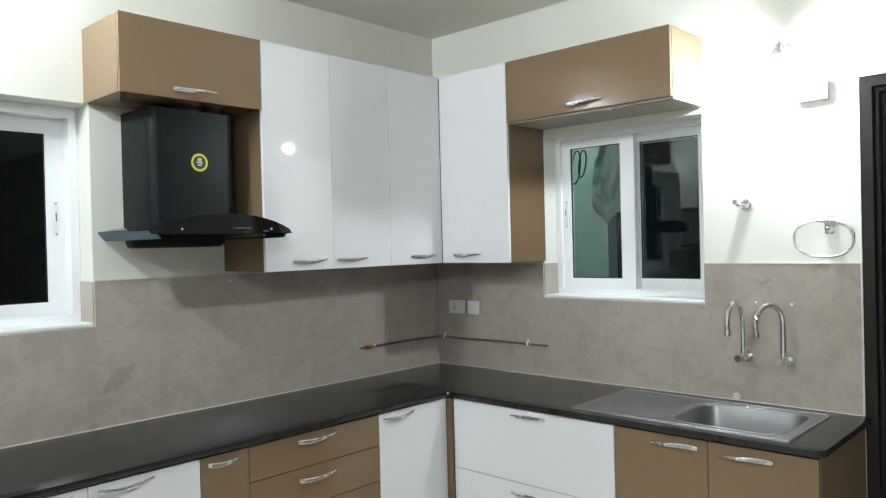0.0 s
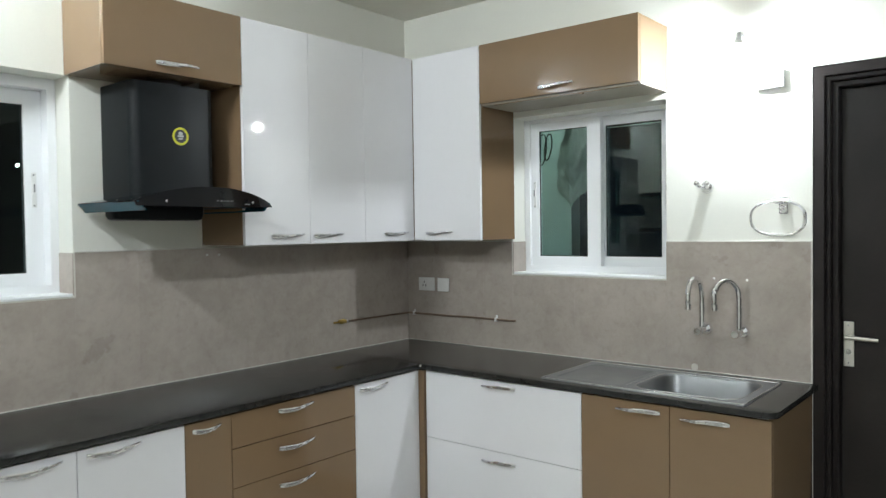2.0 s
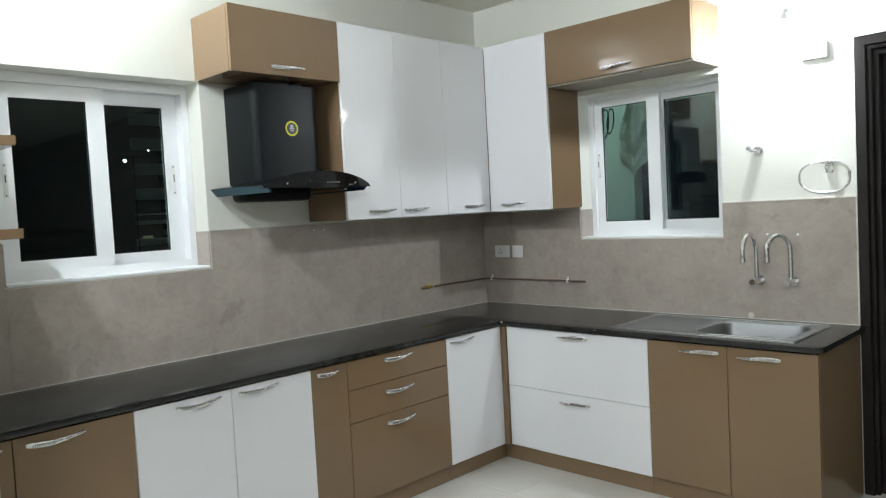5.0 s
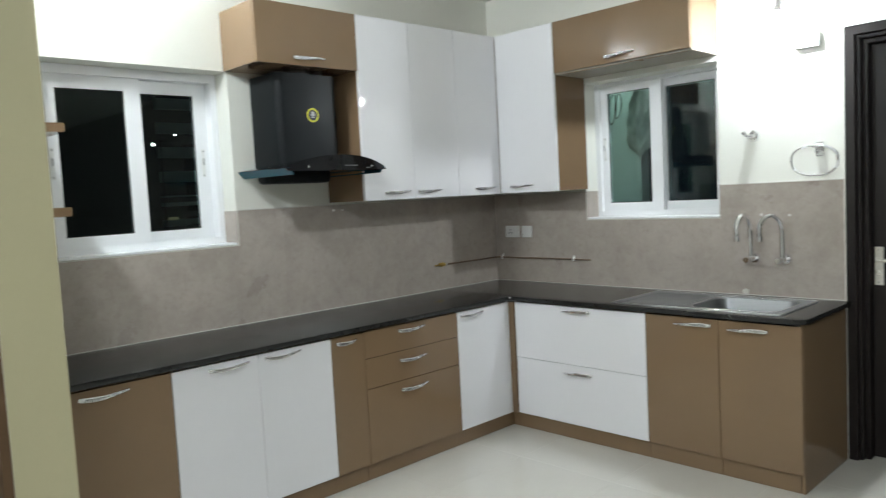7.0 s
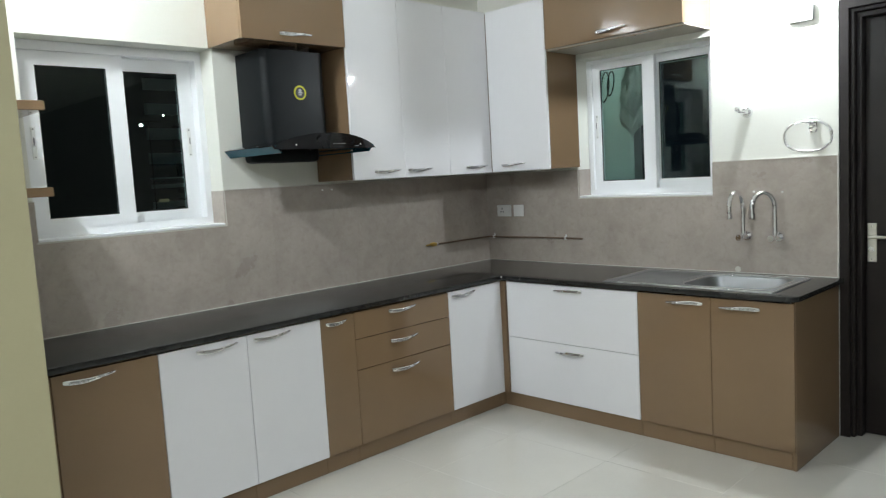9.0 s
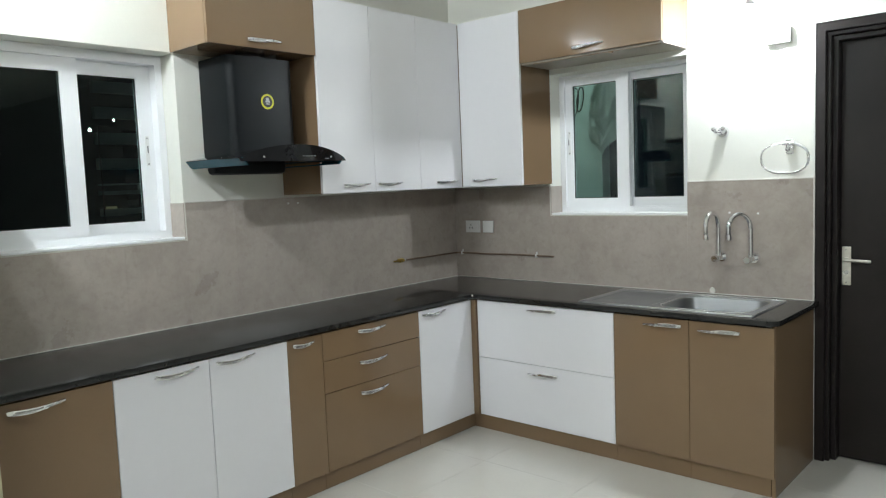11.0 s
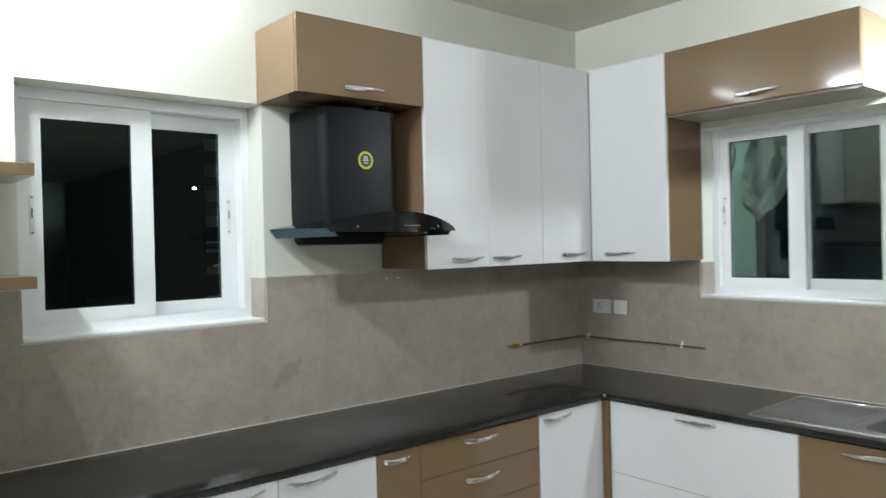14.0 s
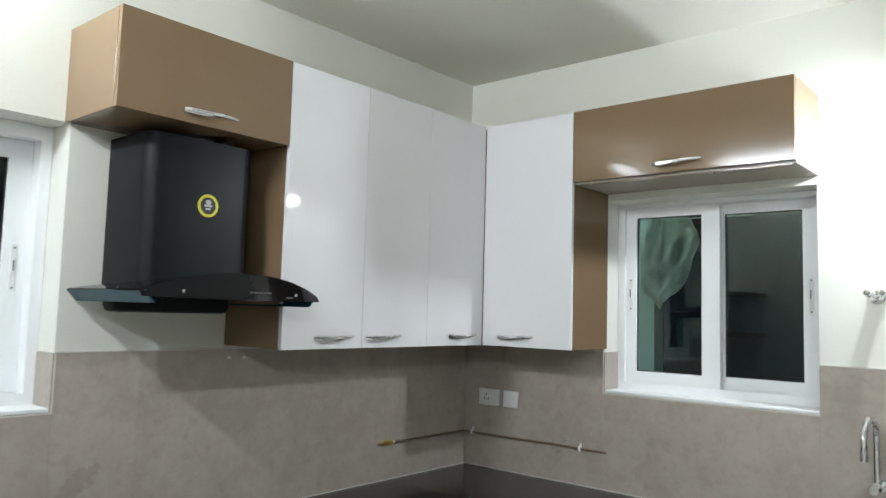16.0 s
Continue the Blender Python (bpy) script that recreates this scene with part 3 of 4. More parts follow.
def wall_back(x0, x1, z0, material, label, hx, hz):
    c = thing("wall_cabinet", ((x0 + x1) / 2, -0.16, z0), label, "cabinet", GROUP_W)
    part("body", box(x0 + 0.0005, x1 - 0.0005, WY + DT + 0.002, -0.002, z0 + 0.001, WZ1 - 0.001, 0.001, 1), M_BROWN, c, "brown laminate carcass")
    d = part("door", box(x0 + 0.001, x1 - 0.001, WY, WY + DT, z0, WZ1, 0.0012), material, c)
    put_handle(d, hx, WY, hz, 0)
    return c


wall_back(0.350, 0.820, WZ0, M_WHITE, "tall glossy white wall cabinet in the corner", 0.535, 1.500)
over = wall_back(0.8215, 1.717, OZ, M_BROWN, "brown laminate lift-up cabinet above the window", 1.285, 2.215)
part("bottom_board", box(0.822, 1.7165, -0.304, -0.003, OZ - 0.009, OZ + 0.0005, 0.001, 1), M_BEIGE, over, "beige underside board")
bm = bmesh.new()
add_box(bm, 0.90, 1.70, -0.300, -0.294, OZ - 0.013, OZ - 0.009, 0.001, 1)
add_box(bm, 1.40, 1.42, -0.302, -0.288, OZ - 0.018, OZ - 0.009, 0.001, 1)
part("pelmet_strip", bm, M_BROWN, over, "thin brown strip under the cabinet")


# ---- wall shelves at the end of the hood wall ----
for z in (1.810, 1.462):
    s = thing("wall_shelf", (0.17, -3.26, z), "brown laminate floating shelf beside the window", "shelf", "wall shelves")
    part("board", box(0.001, 0.348, -3.499, -3.015, z, z + 0.038, 0.001, 1), M_BROWN, s)


# ---- cooker hood ----
HY = -1.755
hood = thing("cooker_hood", (0.2, HY, 1.58), "black chimney cooker hood with curved glass front", "cooker hood")
prof = [(0.003, -0.193), (0.225, -0.193)]
for k in range(1, 7):
    a = radians(-90 + 15 * k)
    prof.append((0.225 + 0.045 * math.cos(a), -0.148 + 0.045 * math.sin(a)))
prof += [(x, -y) for x, y in prof[::-1]]
bm = bmesh.new()
loft(bm, [[(x, HY + y, z) for x, y in prof] for z in (1.645, 2.150)], True)
part("chimney", bm, M_HOOD, hood, "black powder-coated chimney duct", smooth=40)
part("collar", cyl((0.14, HY + 0.02, 2.149), (0.14, HY + 0.02, 2.178), 0.075, n=28), M_BLACK, hood, "black exhaust collar", smooth=40)
# canopy plate with bowed front
bm = bmesh.new()
plan = [(0.03, -0.280), (0.42, -0.280)]
for k in range(0, 13):
    u = -1 + 2 * k / 12
    plan.append((0.50 + 0.05 * (1 - u * u), 0.272 * u))
plan += [(0.42, 0.280), (0.03, 0.280)]
loft(bm, [[(x, HY + y, z) for x, y in plan] for z in (1.622, 1.640)], True)
bm.faces.new([v for v in bm.verts][:len(plan)])
part("canopy", bm, M_BLACKGL, hood, "black canopy plate", smooth=30)
# slanted teal-reflecting glass wing on the end and its twin
for sgn in (-1, 1):
    bm = bmesh.new()
    sec = [(0.310, 1.644), (0.316, 1.644), (0.284, 1.608), (0.278, 1.608)]
    loft(bm, [[(x, HY + sgn * (a + (0.0 if x < 0.3 else -0.010)), z) for a, z in sec] for x in (0.03, 0.28, 0.505)])
    bmesh.ops.holes_fill(bm, edges=bm.edges)
    part("glass_wing", bm, M_TEAL, hood, "teal-tinted glass side edge")
# arched black front panel
bm = bmesh.new()
loops = []
n = 24
for k in range(n + 1):
    u = -1 + 2 * k / n
    x = 0.506 + 0.05 * (1 - u * u)
    y = HY + 0.312 * u
    top = 1.645 + 0.058 * (1 - abs(u) ** 2.2)
    loops.append([(x, y, 1.622 + 0.004 * abs(u)), (x + 0.005, y, 1.622 + 0.004 * abs(u)), (x - 0.012, y, top), (x - 0.020, y, top - 0.001)])
loft(bm, loops)
bmesh.ops.holes_fill(bm, edges=bm.edges)
front = part("front_panel", bm, M_BLACKGL, hood, "arched black glass control panel", smooth=35)
# upper curved glass sheet sloping back to the chimney
bm = bmesh.new()
loops = []
for k in range(n + 1):
    u = -1 + 2 * k / n
    y = HY + 0.312 * u
    top = 1.645 + 0.058 * (1 - abs(u) ** 2.2)
    xf = 0.506 + 0.05 * (1 - u * u) - 0.018
    zb = 1.642 + 0.5 * (top - 1.645)
    loops.append([(xf, y, top - 0.004), (0.03, y, zb), (0.03, y, zb + 0.005), (xf, y, top + 0.001)])
loft(bm, loops)
bmesh.ops.holes_fill(bm, edges=bm.edges)
part("glass_top", bm, M_BLACKGL, hood, "curved smoked glass top", smooth=35)
bm = bmesh.new()
loft(bm, [[(x, HY + y, z) for x, y in rounded(0.085, 0.005, 0.055 + i, 0.215 + i, 0.03)] for z, i in ((1.640, 0.0), (1.600, 0.0), (1.582, -0.006), (1.576, -0.016))], True)
part("filter_box", bm, M_HOOD, hood, "dark filter and oil tray box", smooth=40)
for u in (-0.66, 0.60):
    x = 0.506 + 0.05 * (1 - u * u)
    part("screw", add_ball(bmesh.new(), (x + 0.004, HY + 0.312 * u, 1.6435), 0.0055, 12, (0.5, 1, 1)), M_CHROME, hood, "small chrome screw cap", smooth=60)
part("screw", add_ball(bmesh.new(), (0.33, HY - 0.296, 1.6475), 0.0055, 12), M_CHROME, hood, "small chrome screw cap", smooth=60)
for k in range(5):
    u = 0.02 + 0.055 * k
    x = 0.506 + 0.05 * (1 - u * u)
    part("button", box(x + 0.000, x + 0.0035, HY + 0.312 * u - 0.005, HY + 0.312 * u + 0.005, 1.6450, 1.6495), M_GREY, front, "touch control mark")
u = 0.50
part("badge", box(0.5435, 0.5475, HY + 0.312 * u - 0.014, HY + 0.312 * u + 0.014, 1.6335, 1.6375), M_GREY, front, "small grey maker's mark")
# round sticker
sx, sy, sz = 0.2705, HY + 0.020, 1.934
st = part("sticker", cyl((0.2695, sy, sz), (sx + 0.0005, sy, sz), 0.038, n=40), M_YELLOW, hood, "round yellow and black sticker")
part("sticker_disc", cyl((sx + 0.0003, sy, sz), (sx + 0.0012, sy, sz), 0.0285, n=36), M_BLACK, st, "black sticker centre")
bm = bmesh.new()
add_ball(bm, (sx + 0.0012, sy, sz + 0.012), 0.010, 12, (0.06, 1.1, 0.8))
add_box(bm, sx + 0.0010, sx + 0.0018, sy - 0.014, sy + 0.014, sz - 0.004, sz + 0.004)
add_box(bm, sx + 0.0010, sx + 0.0018, sy - 0.010, sy + 0.010, sz - 0.014, sz - 0.008)
part("sticker_print", bm, M_PRINT, st, "pale print on the sticker")


# ---- door ----
door = thing("door_1", ((D0 + D1) / 2, 0.1, 0), "closed dark-stained wooden door in a moulded frame", "door", "", "structure")
def frame_ring(in0, in1, y0, y1):
    """Two jambs and a head, mitred at the corners, between two insets from the opening."""
    bm = bmesh.new()
    e = 0.003
    section = ((in0, y1), (in0, y0 + e), (in0 + e, y0), (in1 - e, y0), (in1, y0 + e), (in1, y1))
    loft(bm, [[(D0 + i, y, 0.0) for i, y in section], [(D0 + i, y, DTOP - i) for i, y in section],
              [(D1 - i, y, DTOP - i) for i, y in section], [(D1 - i, y, 0.0) for i, y in section]])
    bmesh.ops.recalc_face_normals(bm, faces=bm.faces[:])
    return bm


part("door_frame", frame_ring(0.001, 0.047, 0.001, 0.20), M_DOOR, door)
part("inner_moulding", frame_ring(0.047, 0.066, 0.022, 0.19), M_DOOR, door)
part("stop_bead", frame_ring(0.066, 0.090, 0.055, 0.18), M_DOOR, door)
leaf = part("leaf", box(D0 + 0.092, D1 - 0.092, 0.105, 0.143, 0.006, DTOP - 0.092, 0.003), M_DOOR, door, "dark brown door leaf")
part("handle_plate", box(2.462, 2.504, 0.100, 0.1055, 0.900, 1.095, 0.003), M_SATIN, leaf, "brushed metal lock plate")
bm = bmesh.new()
add_cyl(bm, (2.483, 0.102, 1.030), (2.483, 0.062, 1.030), 0.010, n=16)
add_tube(bm, [(2.478, 0.062, 1.030), (2.50, 0.060, 1.030), (2.60, 0.060, 1.026)], [0.010, 0.009, 0.008])
part("lever", bm, M_SATIN, leaf, "brushed lever handle", smooth=40)
part("key_cylinder", cyl((2.483, 0.102, 0.965), (2.483, 0.090, 0.965), 0.012, n=18), M_CHROME, leaf, "chrome key cylinder", smooth=40)
bm = bmesh.new()
for z in (0.915, 1.080):
    add_ball(bm, (2.483, 0.0995, z), 0.004, 10, (1, 0.5, 1))
part("plate_screw", bm, M_CHROME, leaf)


# ---- taps ----
def wall_tap(x, z, reach, dx, dy):
    """Wall-mounted swan-neck tap with a round flange, a body with side lever and a swivelled spout."""
    t = thing("wall_tap", (x, 0, z), "chrome swan-neck wall tap above the sink", "tap", "sink taps")
    part("flange", cyl((x, -0.006, z), (x, -0.020, z), 0.030, 0.024, 28), M_CHROME, t, smooth=40)
    bm = bmesh.new()
    add_cyl(bm, (x, -0.018, z), (x, -0.085, z), 0.015, 0.017, 20)
    add_cyl(bm, (x, -0.085, z), (x, -0.098, z), 0.019, 0.019, 20)
    part("body", bm, M_CHROME, t, smooth=40)
    part("knob", add_tube(bmesh.new(), [(x, -0.098, z), (x, -0.112, z), (x, -0.128, z)], [0.019, 0.022, 0.016], 8), M_CHROME, t, "faceted chrome knob", smooth=30)
    d = Vector((dx, dy, 0)).normalized()
    p0 = Vector((x, -0.062, z + 0.008))
    path = [p0, p0 + Vector((0, 0, 0.06)), p0 + Vector((0, 0, 0.150))]
    r = reach / 2
    for k in range(1, 15):
        a = math.pi * k / 14 * 1.06
        path.append(p0 + Vector((0, 0, 0.150)) + d * (r - r * math.cos(a)) + Vector((0, 0, r * 1.22 * math.sin(a))))
    path.append(path[-1] - Vector((0, 0, 0.022)) + d * -0.002)
    spout = part("spout", add_tube(bmesh.new(), path, [0.0140] * 2 + [0.0130] * (len(path) - 2), 16), M_CHROME, t, smooth=50)
    part("aerator", add_cyl(bmesh.new(), path[-1] + Vector((0, 0, 0.012)), path[-1] - Vector((0, 0, 0.014)), 0.0155, 0.0155, 18), M_CHROME, spout, smooth=40)
    part("nut", add_cyl(bmesh.new(), p0, p0 + Vector((0, 0, 0.020)), 0.0155, 0.013, 6), M_CHROME, spout)
    return t


wall_tap(1.903, 1.034, 0.140, -0.10, -1.0)
wall_tap(2.072, 1.032, 0.132, -0.58, -0.82)


# ---- gas pipe ----
gas = thing("gas_pipe", (0.02, -0.3, 0.995), "thin copper gas pipe clipped to the tiles with a brass valve", "pipe")
bm = bmesh.new()
add_tube(bm, [(0.018, -0.565, 0.996), (0.018, -0.30, 0.995), (0.018, -0.040, 0.995), (0.022, -0.026, 0.995), (0.034, -0.018, 0.995), (0.30, -0.018, 0.994), (0.55, -0.017, 0.997), (0.80, -0.018, 0.995), (0.825, -0.012, 0.994)], 0.0055, 10)
part("pipe", bm, M_COPPER, gas, smooth=50)
bm = bmesh.new()
add_cyl(bm, (0.018, -0.560, 0.996), (0.018, -0.580, 0.996), 0.011, n=6)
add_cyl(bm, (0.018, -0.580, 0.996), (0.018, -0.606, 0.996), 0.009, n=16)
add_ball(bm, (0.018, -0.592, 0.996), 0.013, 14)
add_cyl(bm, (0.018, -0.604, 0.996), (0.018, -0.650, 0.996), 0.0055, 0.0045, 12)
valve = part("valve", bm, M_BRASS, gas, "small brass gas valve", smooth=35)
bm = bmesh.new()
add_cyl(bm, (0.020, -0.592, 1.004), (0.034, -0.592, 1.008), 0.006, n=12)
add_box(bm, 0.030, 0.036, -0.630, -0.586, 0.998, 1.012, 0.002)
part("valve_lever", bm, M_BRASS, valve, "flat brass valve lever")
for x, y in ((0.064, -0.0), (0.693, -0.0)):
    bm = bmesh.new()
    add_box(bm, x - 0.006, x + 0.006, -0.026, -0.006, 0.984, 1.006, 0.002)
    add_box(bm, x - 0.005, x + 0.005, -0.013, -0.006, 1.004, 1.020, 0.002)
    part("pipe_clip", bm, M_PLASTIC, gas, "white plastic pipe clip")
bm = bmesh.new()
add_cyl(bm, (0.018, -0.546, 0.996), (0.018, -0.560, 0.996), 0.0075, n=12)
part("pipe_sleeve", bm, M_PLASTIC, gas, "white tape sleeve")


# ---- sockets, switch box, small wall fittings ----
plug = thing("wall_socket", (0.165, 0, 1.181), "white three-pin wall socket plate on the tiles", "socket")
part("plate", box(0.103, 0.228, -0.016, -0.006, 1.140, 1.222, 0.003), M_PLASTIC, plug)
bm = bmesh.new()
for dx, dz in ((0, 0.016), (-0.011, -0.006), (0.011, -0.006)):
    add_box(bm, 0.150 + dx - 0.003, 0.150 + dx + 0.003, -0.0168, -0.0155, 1.178 + dz - 0.006, 1.178 + dz + 0.006)
part("pin_hole", bm, M_GREY, plug)
part("rocker", box(0.190, 0.210, -0.020, -0.0155, 1.163, 1.199, 0.002), M_PLASTIC, plug, "white rocker switch")
sw = thing("wall_switch", (0.30, 0, 1.181), "white blank switch plate slightly lifted off the wall", "switch")
bm = box(0.253, 0.348, -0.014, -0.006, 1.140, 1.221, 0.003)
for v in bm.verts:
    v.co.y -= max(0.0, (v.co.x - 0.262)) * 0.12 * (1 if v.co.z < 1.18 else 0.5)
part("plate", bm, M_PLASTIC, sw)

sb = thing("switch_box", (2.19, 0, 2.16), "white surface-mounted switch box on the wall", "switch")
part("housing", box(2.130, 2.252, -0.019, 0.0, 2.122, 2.203, 0.005, 3), M_PLASTIC, sb)
part("rocker", box(2.222, 2.236, -0.022, -0.018, 2.138, 2.158, 0.002), M_PLASTIC, sb, "small white rocker")

hook = thing("robe_hook", (1.905, 0, 1.70), "chrome double robe hook on the wall", "hook")
part("rosette", cyl((1.908, 0, 1.700), (1.908, -0.016, 1.700), 0.031, 0.026, 28), M_CHROME, hook, smooth=40)
for sgn in (-1, 1):
    bm = bmesh.new()
    add_tube(bm, [(1.908 + 0.005 * sgn, -0.012, 1.700), (1.908 + 0.013 * sgn, -0.040, 1.698), (1.908 + 0.021 * sgn, -0.060, 1.705), (1.908 + 0.025 * sgn, -0.070, 1.716)], [0.012, 0.010, 0.009, 0.008], 12)
    add_ball(bm, (1.908 + 0.025 * sgn, -0.070, 1.716), 0.013, 14)
    part("prong", bm, M_CHROME, hook, smooth=50)

ring = thing("towel_ring", (2.245, 0, 1.60), "oval chrome towel ring on the wall", "towel ring")
part("bracket", box(2.226, 2.264, -0.012, 0.0, 1.566, 1.642, 0.006, 3), M_CHROME, ring)
bm = bmesh.new()
add_cyl(bm, (2.248, -0.010, 1.585), (2.248, -0.046, 1.590), 0.016, 0.013, 18)
add_ball(bm, (2.248, -0.046, 1.590), 0.0135, 14)
add_cyl(bm, (2.222, -0.040, 1.621), (2.274, -0.040, 1.621), 0.011, n=16)
add_box(bm, 2.235, 2.261, -0.040, -0.008, 1.612, 1.630, 0.004)
part("boss", bm, M_CHROME, ring, smooth=45)
bm = bmesh.new()
loop = []
for k in range(49):
    a = 2 * math.pi * k / 48
    c, s_ = math.cos(a), math.sin(a)
    loop.append((2.230 + 0.113 * math.copysign(abs(c) ** 0.85, c), -0.040 - 0.012 * s_, 1.547 + 0.075 * math.copysign(abs(s_) ** 0.85, s_)))
add_tube(bm, loop, 0.0062, 12, False)
part("ring", bm, M_BRIGHT, ring, smooth=60)

for name, x, y, z, on_x in (("wall_plug", 0.0, -1.450, 1.411, True), ("wall_plug", 0.0, -1.383, 1.410, True), ("wall_plug", 1.941, 0.0, 1.272, False), ("wall_plug", 2.090, 0.0, 1.268, False)):
    bm = bmesh.new()
    a = Vector((x + 0.005, y, z)) if on_x else Vector((x, -0.005, z))
    add_cyl(bm, a, a + (Vector((0.006, 0, 0)) if on_x else Vector((0, -0.006, 0))), 0.006, 0.005, 12)
    tagged(solo(name, bm, M_PLASTIC, "small white screw plug in the tiles", "wall plug", smooth=40), group="wall plugs")

bm = bmesh.new()
rim = [(1.847 + 0.014 * math.cos(2 * math.pi * k / 24), -0.0085, 0.845 + 0.014 * math.sin(2 * math.pi * k / 24)) for k in range(25)]
add_tube(bm, rim, 0.0028, 8, False)
add_cyl(bm, (1.847, -0.005, 0.845), (1.847, -0.008, 0.845), 0.013, n=24)
tagged(solo("wall_plug", bm, M_GROUT, "round pale plug in the tiles behind the sink", "wall plug", smooth=40), group="wall plugs")


# ---- lamps ----
bulb = thing("wall_bulb", (2.111, 0, 2.352), "lit white led bulb in an angled wall holder", "lamp")
bx, foot, aim = 2.085, Vector((2.085, -0.100, 2.368)), Vector((-0.04, -0.10, -0.99)).normalized()
side_a = aim.cross(Vector((0, 0, 1))).normalized()
side_b = side_a.cross(aim)


def turned(sections, n=24):
    """Rings about the bulb's axis: radius and distance from the wall rose."""
    return [[foot + aim * d + r * (math.cos(2 * math.pi * k / n) * side_a + math.sin(2 * math.pi * k / n) * side_b) for k in range(n)] for r, d in sections]


part("wall_rose", cyl((bx, 0, 2.352), (bx, -0.022, 2.352), 0.030, 0.024, 28), M_PLASTIC, bulb, "white round wall rose", smooth=40)
bm = bmesh.new()
add_tube(bm, [(bx, -0.020, 2.352), (bx, -0.090, 2.369), foot + aim * -0.002], 0.008, 14)
loft(bm, turned(((0.012, -0.004), (0.012, 0.012), (0.0135, 0.014), (0.0135, 0.024))), True)
part("holder", bm, M_PLASTIC, bulb, "white angled lamp holder", smooth=40)
bm = bmesh.new()
loft(bm, turned(((0.013, 0.023), (0.018, 0.036), (0.029, 0.050), (0.0335, 0.058))), True)
part("bulb_base", bm, M_PLASTIC, bulb, "white plastic bulb neck", smooth=40)
bm = bmesh.new()
loft(bm, turned(((0.0270, 0.0584), (0.0290, 0.066), (0.0290, 0.078), (0.0255, 0.088), (0.018, 0.096), (0.008, 0.101))), True)
part("bulb_dome", bm, M_BULB, bulb, "glowing bulb dome", smooth=60)

def tube_light(length, m, material, label):
    """An LED batten along its own x, standing out to its own +y, at the pose m on a wall."""
    t = thing("tube_light", (0, 0, 0), label, "lamp", "tube lights")
    a, b = -length / 2, length / 2
    part("housing", box(a, b, 0.0, 0.022, -0.020, 0.020, 0.003), M_PLASTIC, t)
    bm = bmesh.new()
    loft(bm, [[(x, 0.0222 + 0.016 * math.sin(math.pi * k / 10), -0.015 * math.cos(math.pi * k / 10)) for k in range(11)] for x in (a + 0.02, b - 0.02)])
    bmesh.ops.holes_fill(bm, edges=bm.edges)
    part("diffuser", bm, material, t, "glowing white diffuser", smooth=60)
    for x in (a, b - 0.019):
        part("end_cap", box(x, x + 0.019, 0.021, 0.040, -0.018, 0.018, 0.003), M_PLASTIC, t)
    t.matrix_basis = m


tube_light(0.72, pose(0.71, -3.50, 2.785), M_TUBE, "lit led batten tube on the partition wall above the shelves")
tube_light(0.56, pose(0.0, -2.46, 2.65, 0, 0, -90), M_TUBE_SIDE, "lit led batten tube on the wall above the window")
# Added fill out of view: brightens both cabinet runs and the partition end.
tube_light(1.20, pose(4.1, -4.5, CEIL, -90, 0, 0), M_FILL_TUBE, "unseen led batten added on the ceiling as fill light")


# ---- brown panel on the far side of the partition ----
pan = thing("laminate_panel", (0.9, -3.64, 0), "plain brown laminate panel on the partition wall", "panel")
part("board", box(0.01, 1.7465, -3.655, -3.6345, 0.0, CEIL - 0.002, 0.001), M_PANEL, pan)
part("edge_band", box(1.7468, 1.749, -3.6545, -3.6345, 0.0, CEIL - 0.002, 0.0005, 1), M_PANEL, pan, "brown edge band of the panel")


# ---- outside the sink window: utility balcony ----
solo("wall_utility", box(-1.2, 0.50, 1.20, 1.32, 0.0, 2.9), M_UTIL, "pale painted utility balcony wall", "wall", "structure")
solo("wall_utility_side", box(-1.3, -1.2, 0.26, 1.32, 0.0, 2.9), M_UTIL, "pale painted utility balcony side wall", "wall", "structure")
solo("floor_utility", box(-1.3, 3.6, 0.26, 1.6, -0.15, -0.01), M_GROUND, "dark utility balcony floor", "floor", "structure")
solo("ceiling_utility", box(-1.3, 3.6, 0.26, 1.6, 2.9, 3.0), M_UTIL, "utility balcony ceiling", "ceiling", "structure")
# Lamp added out of view to brighten the balcony wall and the cloth.
ul = thing("utility_fill_lamp", (0.1, 0.5, 2.88), "small unseen ceiling lamp added to light the utility balcony", "lamp")
part("base", cyl((0.1, 0.5, 2.9), (0.1, 0.5, 2.875), 0.06, n=24), M_PLASTIC, ul)
part("globe", add_ball(bmesh.new(), (0.1, 0.5, 2.845), 0.04, 16), M_UTIL_FILL, ul, smooth=60)
solo("clothes_line", add_tube(bmesh.new(), [(-1.2, 0.95, 2.19), (1.0, 0.95, 2.165), (3.5, 0.95, 2.19)], 0.003, 6), M_PLASTIC, "thin white clothes line on the balcony", "clothes line")


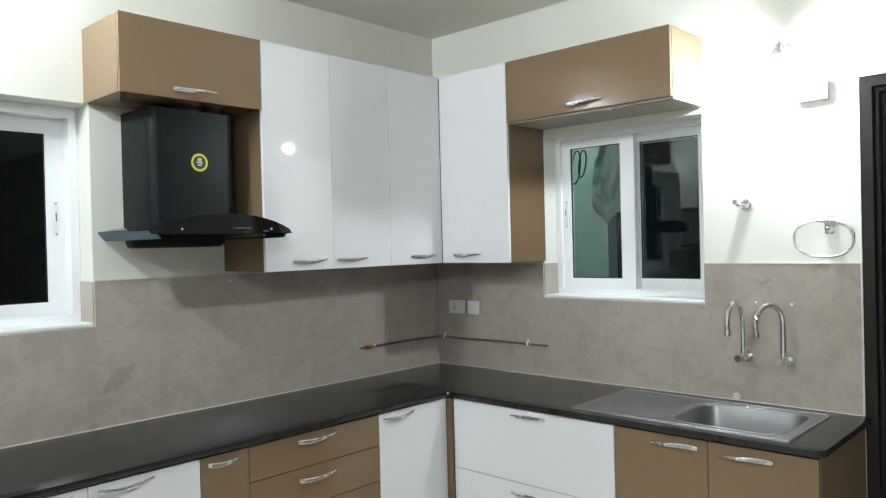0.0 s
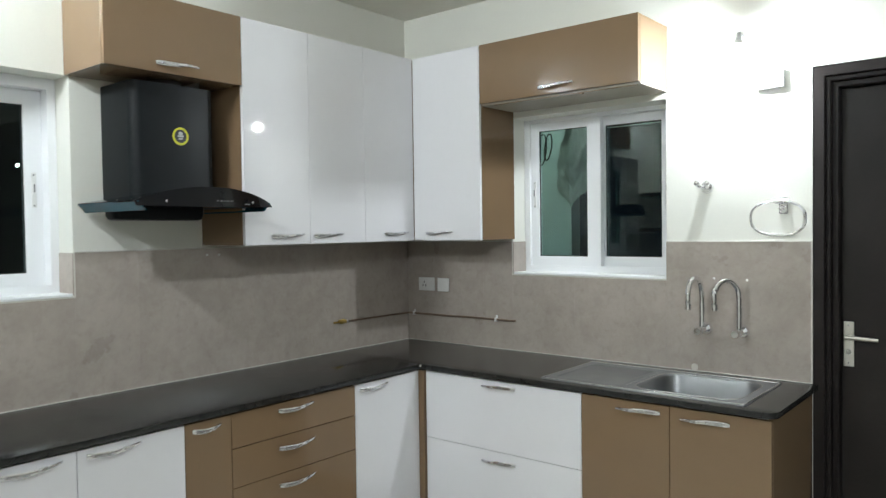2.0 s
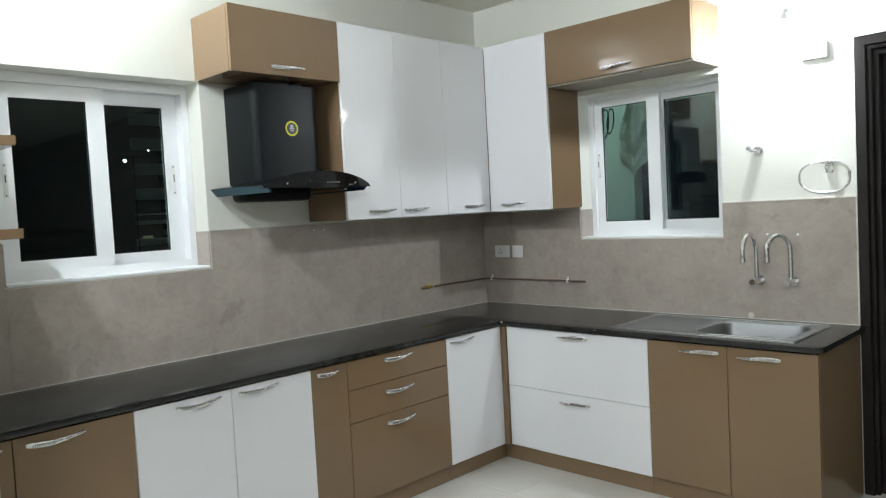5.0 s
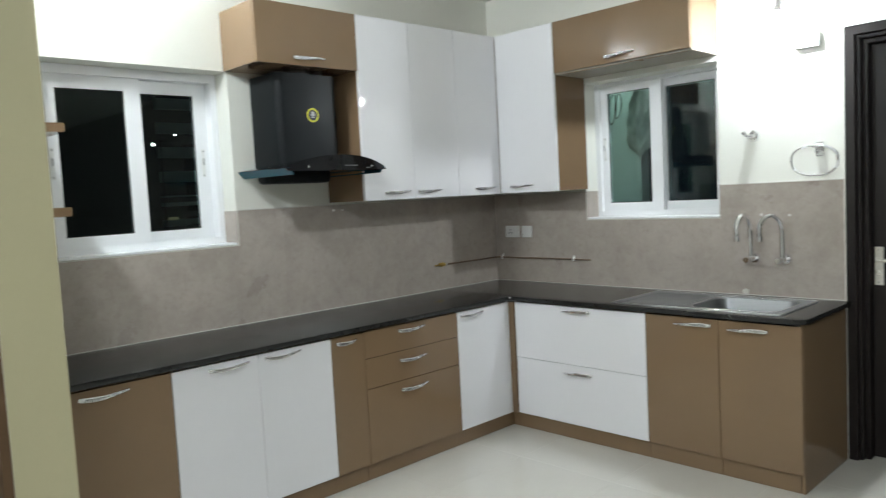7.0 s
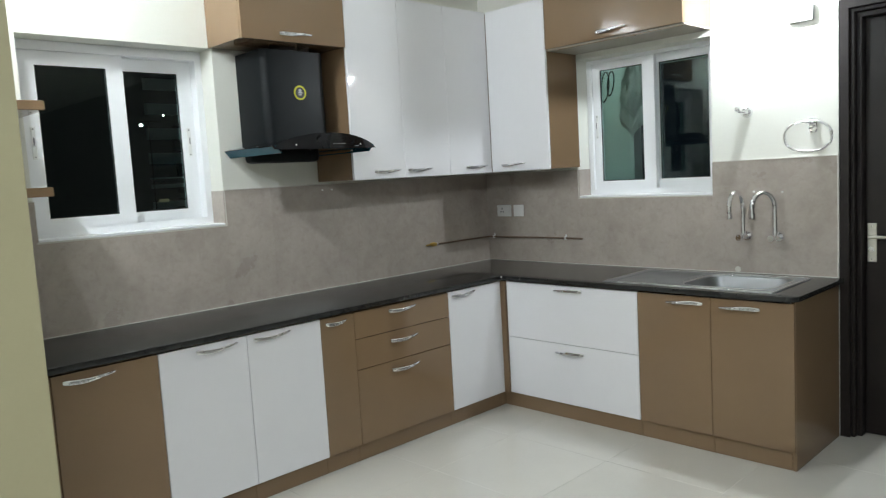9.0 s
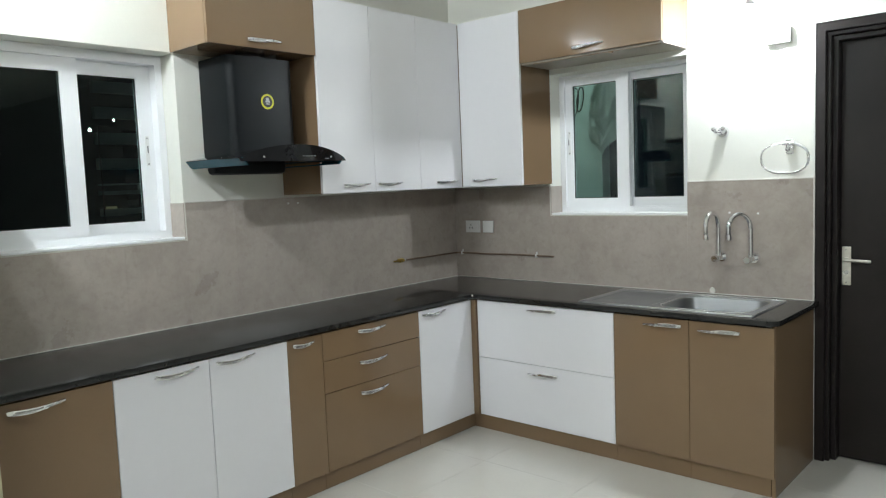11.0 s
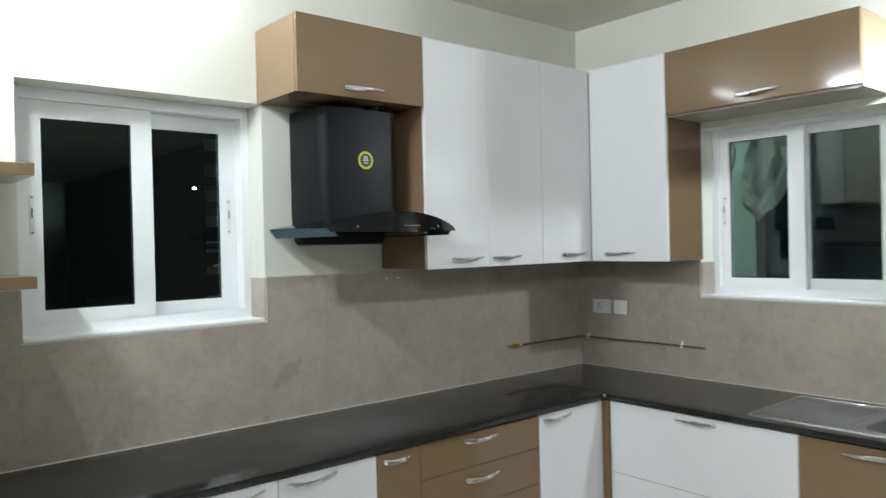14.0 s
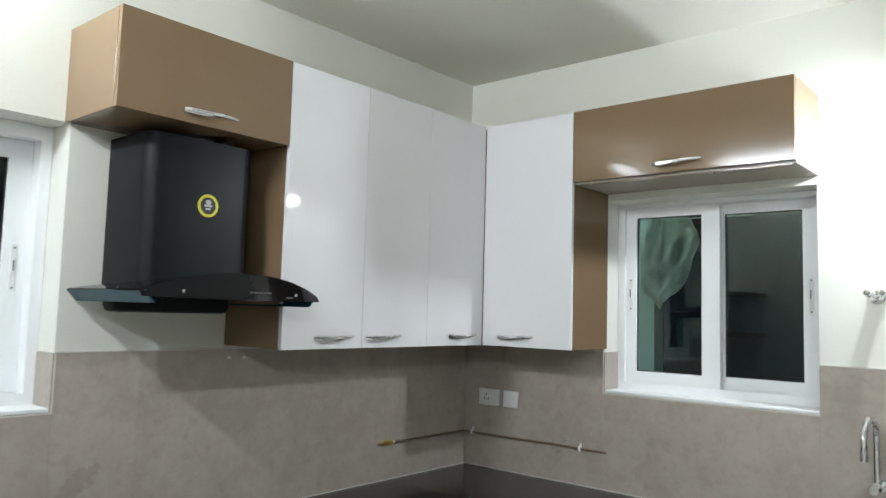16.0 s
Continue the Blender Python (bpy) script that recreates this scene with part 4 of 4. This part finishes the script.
def hanging_cloth(x0, x1, ztop, zlow):
    """A crumpled cloth bunched over the line, with uneven folds and a hem that hangs to one point."""
    bm = bmesh.new()
    nx, nz = 44, 40
    rows = []
    for j in range(nz + 1):
        v = j / nz
        row = []
        for i in range(nx + 1):
            u = i / nx
            spread = 0.62 + 0.38 * min(1, v * 2.2)
            p = Vector((u * 2.3, v * 2.6, 4.0))
            x = x0 + (x1 - x0) * (0.5 + (u - 0.5) * spread) + 0.022 * noise.noise(p * 1.3)
            hem = zlow + ((0.34 - u) * 0.32 if u < 0.34 else (u - 0.34) * 0.36 + max(0.0, u - 0.65) * 0.30)
            z = ztop + (hem - ztop) * v
            y = 0.952 + 0.050 * noise.noise(p * 1.7 + Vector((v, 0, 2))) * (0.35 + 0.65 * v) + 0.020 * noise.noise(Vector((u * 6 + 2.4 * v, v * 3.5 - u, 9.0))) + 0.009 * noise.noise(Vector((u * 17 - 5 * v, v * 11, 2.0)))
            row.append(bm.verts.new((x, y, z)))
        rows.append(row)
    for a, b in zip(rows, rows[1:]):
        for i in range(nx):
            bm.faces.new((a[i], a[i + 1], b[i + 1], b[i]))
    bmesh.ops.solidify(bm, geom=bm.faces[:], thickness=0.003)
    return bm


solo("hanging_cloth", hanging_cloth(0.535, 0.865, 2.185, 1.645), M_CLOTH, "crumpled pale grey cloth hung on the balcony line", "cloth", smooth=60)
for x, r in ((0.425, 0.11), (0.475, 0.09)):
    lp = [(x + 0.30 * r * math.sin(2 * math.pi * k / 30), 0.934 + 0.02 * math.cos(2 * math.pi * k / 30), 2.165 - r + r * math.cos(2 * math.pi * k / 30) * (1.0 if k < 15 else 1.05)) for k in range(31)]
    tagged(solo("hose_loop", add_tube(bmesh.new(), lp, 0.005, 8), M_BLACK, "dark looped hose hung on the balcony line", "hose", smooth=60), group="hose loops")

# ---- outside the hood window: neighbouring block at night ----
solo("ground", box(-60, 60, -60, 60, -6.2, -6.0), M_GROUND, "dark ground far below at night", "ground", "structure")
blk = thing("apartment_building", (-8.0, 1.0, -6.0), "dim grey neighbouring apartment block at night", "building")
part("wall", box(-12.0, -8.0, -8.0, 8.0, -6.0, 9.0), M_FACADE, blk)
part("roof", box(-12.2, -7.8, -8.2, 8.2, 9.0, 9.2), M_FACADE, blk)
for k in range(5):
    z = -4.6 + 2.9 * k
    for y in (-5.5, -1.7, 2.1, 5.9):
        w = part("window", box(-8.0, -7.97, y - 0.7, y + 0.7, z, z + 1.3), M_DARKWIN, blk)
        part("sill", box(-8.0, -7.85, y - 0.8, y + 0.8, z - 0.08, z - 0.002), M_FACADE, w)
        b = part("balcony", box(-8.0, -7.2, y + 0.75, y + 2.9, z - 0.55, z - 0.40), M_FACADE, blk)
        bm = bmesh.new()
        for r in range(4):
            add_box(bm, -7.24, -7.2, y + 0.75, y + 2.9, z - 0.30 + 0.22 * r, z - 0.22 + 0.22 * r)
        part("railing", bm, M_FACADE, b)
for k in range(8):
    part("louvre", box(-7.96, -7.86, 0.95, 3.2, 0.35 + 0.385 * k, 0.52 + 0.385 * k), M_UTIL, blk, "pale louvre slat")
part("lit_window", box(-7.985, -7.965, 1.06, 1.22, 1.12, 1.34), M_FARWIN, blk, "small window lit warm yellow")
pole = thing("outdoor_lamp", (-4.45, -0.55, -6.0), "distant lit lamps on a thin pole outside at night", "lamp")
part("pole", cyl((-4.5, -0.5, -6.0), (-4.5, -0.5, 2.24), 0.005, n=10), M_DULL, pole)
for y, z, r in ((-0.62, 2.18, 0.016), (-0.36, 2.29, 0.010)):
    part("lamp_head", add_ball(bmesh.new(), (-4.42, y, z), r, 12), M_FARLAMP, pole, smooth=60)
part("cross_arm", box(-4.505, -4.495, -0.63, -0.35, 2.225, 2.230), M_DULL, pole)

# ---- pieces: wall tiles and floor tiles ----
wall_tiles(wall_west, [(-3.50, L0, TZ0, TZ1), (L0, -2.40, TZ0, W0 - 0.001), (-2.40, L1, TZ0, W0 - 0.001), (L1, -1.80, TZ0, TZ1), (-1.80, -1.20, TZ0, TZ1), (-1.20, -0.60, TZ0, TZ1), (-0.60, -0.007, TZ0, TZ1)], True)
wall_tiles(wall_north, [(0.0, 0.60, TZ0, TZ1), (0.60, R0, TZ0, TZ1), (R0, 1.20, TZ0, W0 - 0.001), (1.20, R1, TZ0, W0 - 0.001), (R1, D0, TZ0, TZ1)], False)
STEP = 0.60
FT = finish("floor_tile", box(0.0004, STEP - 0.0004, 0.0004, STEP - 0.0004, -0.010, 0.0, 0.0004, 1), M_FLOOR)
for i in range(20):
    for j in range(12):
        piece("floor_tile", FT, floor, i * STEP - 0.2, -7.0 + j * STEP, 0)
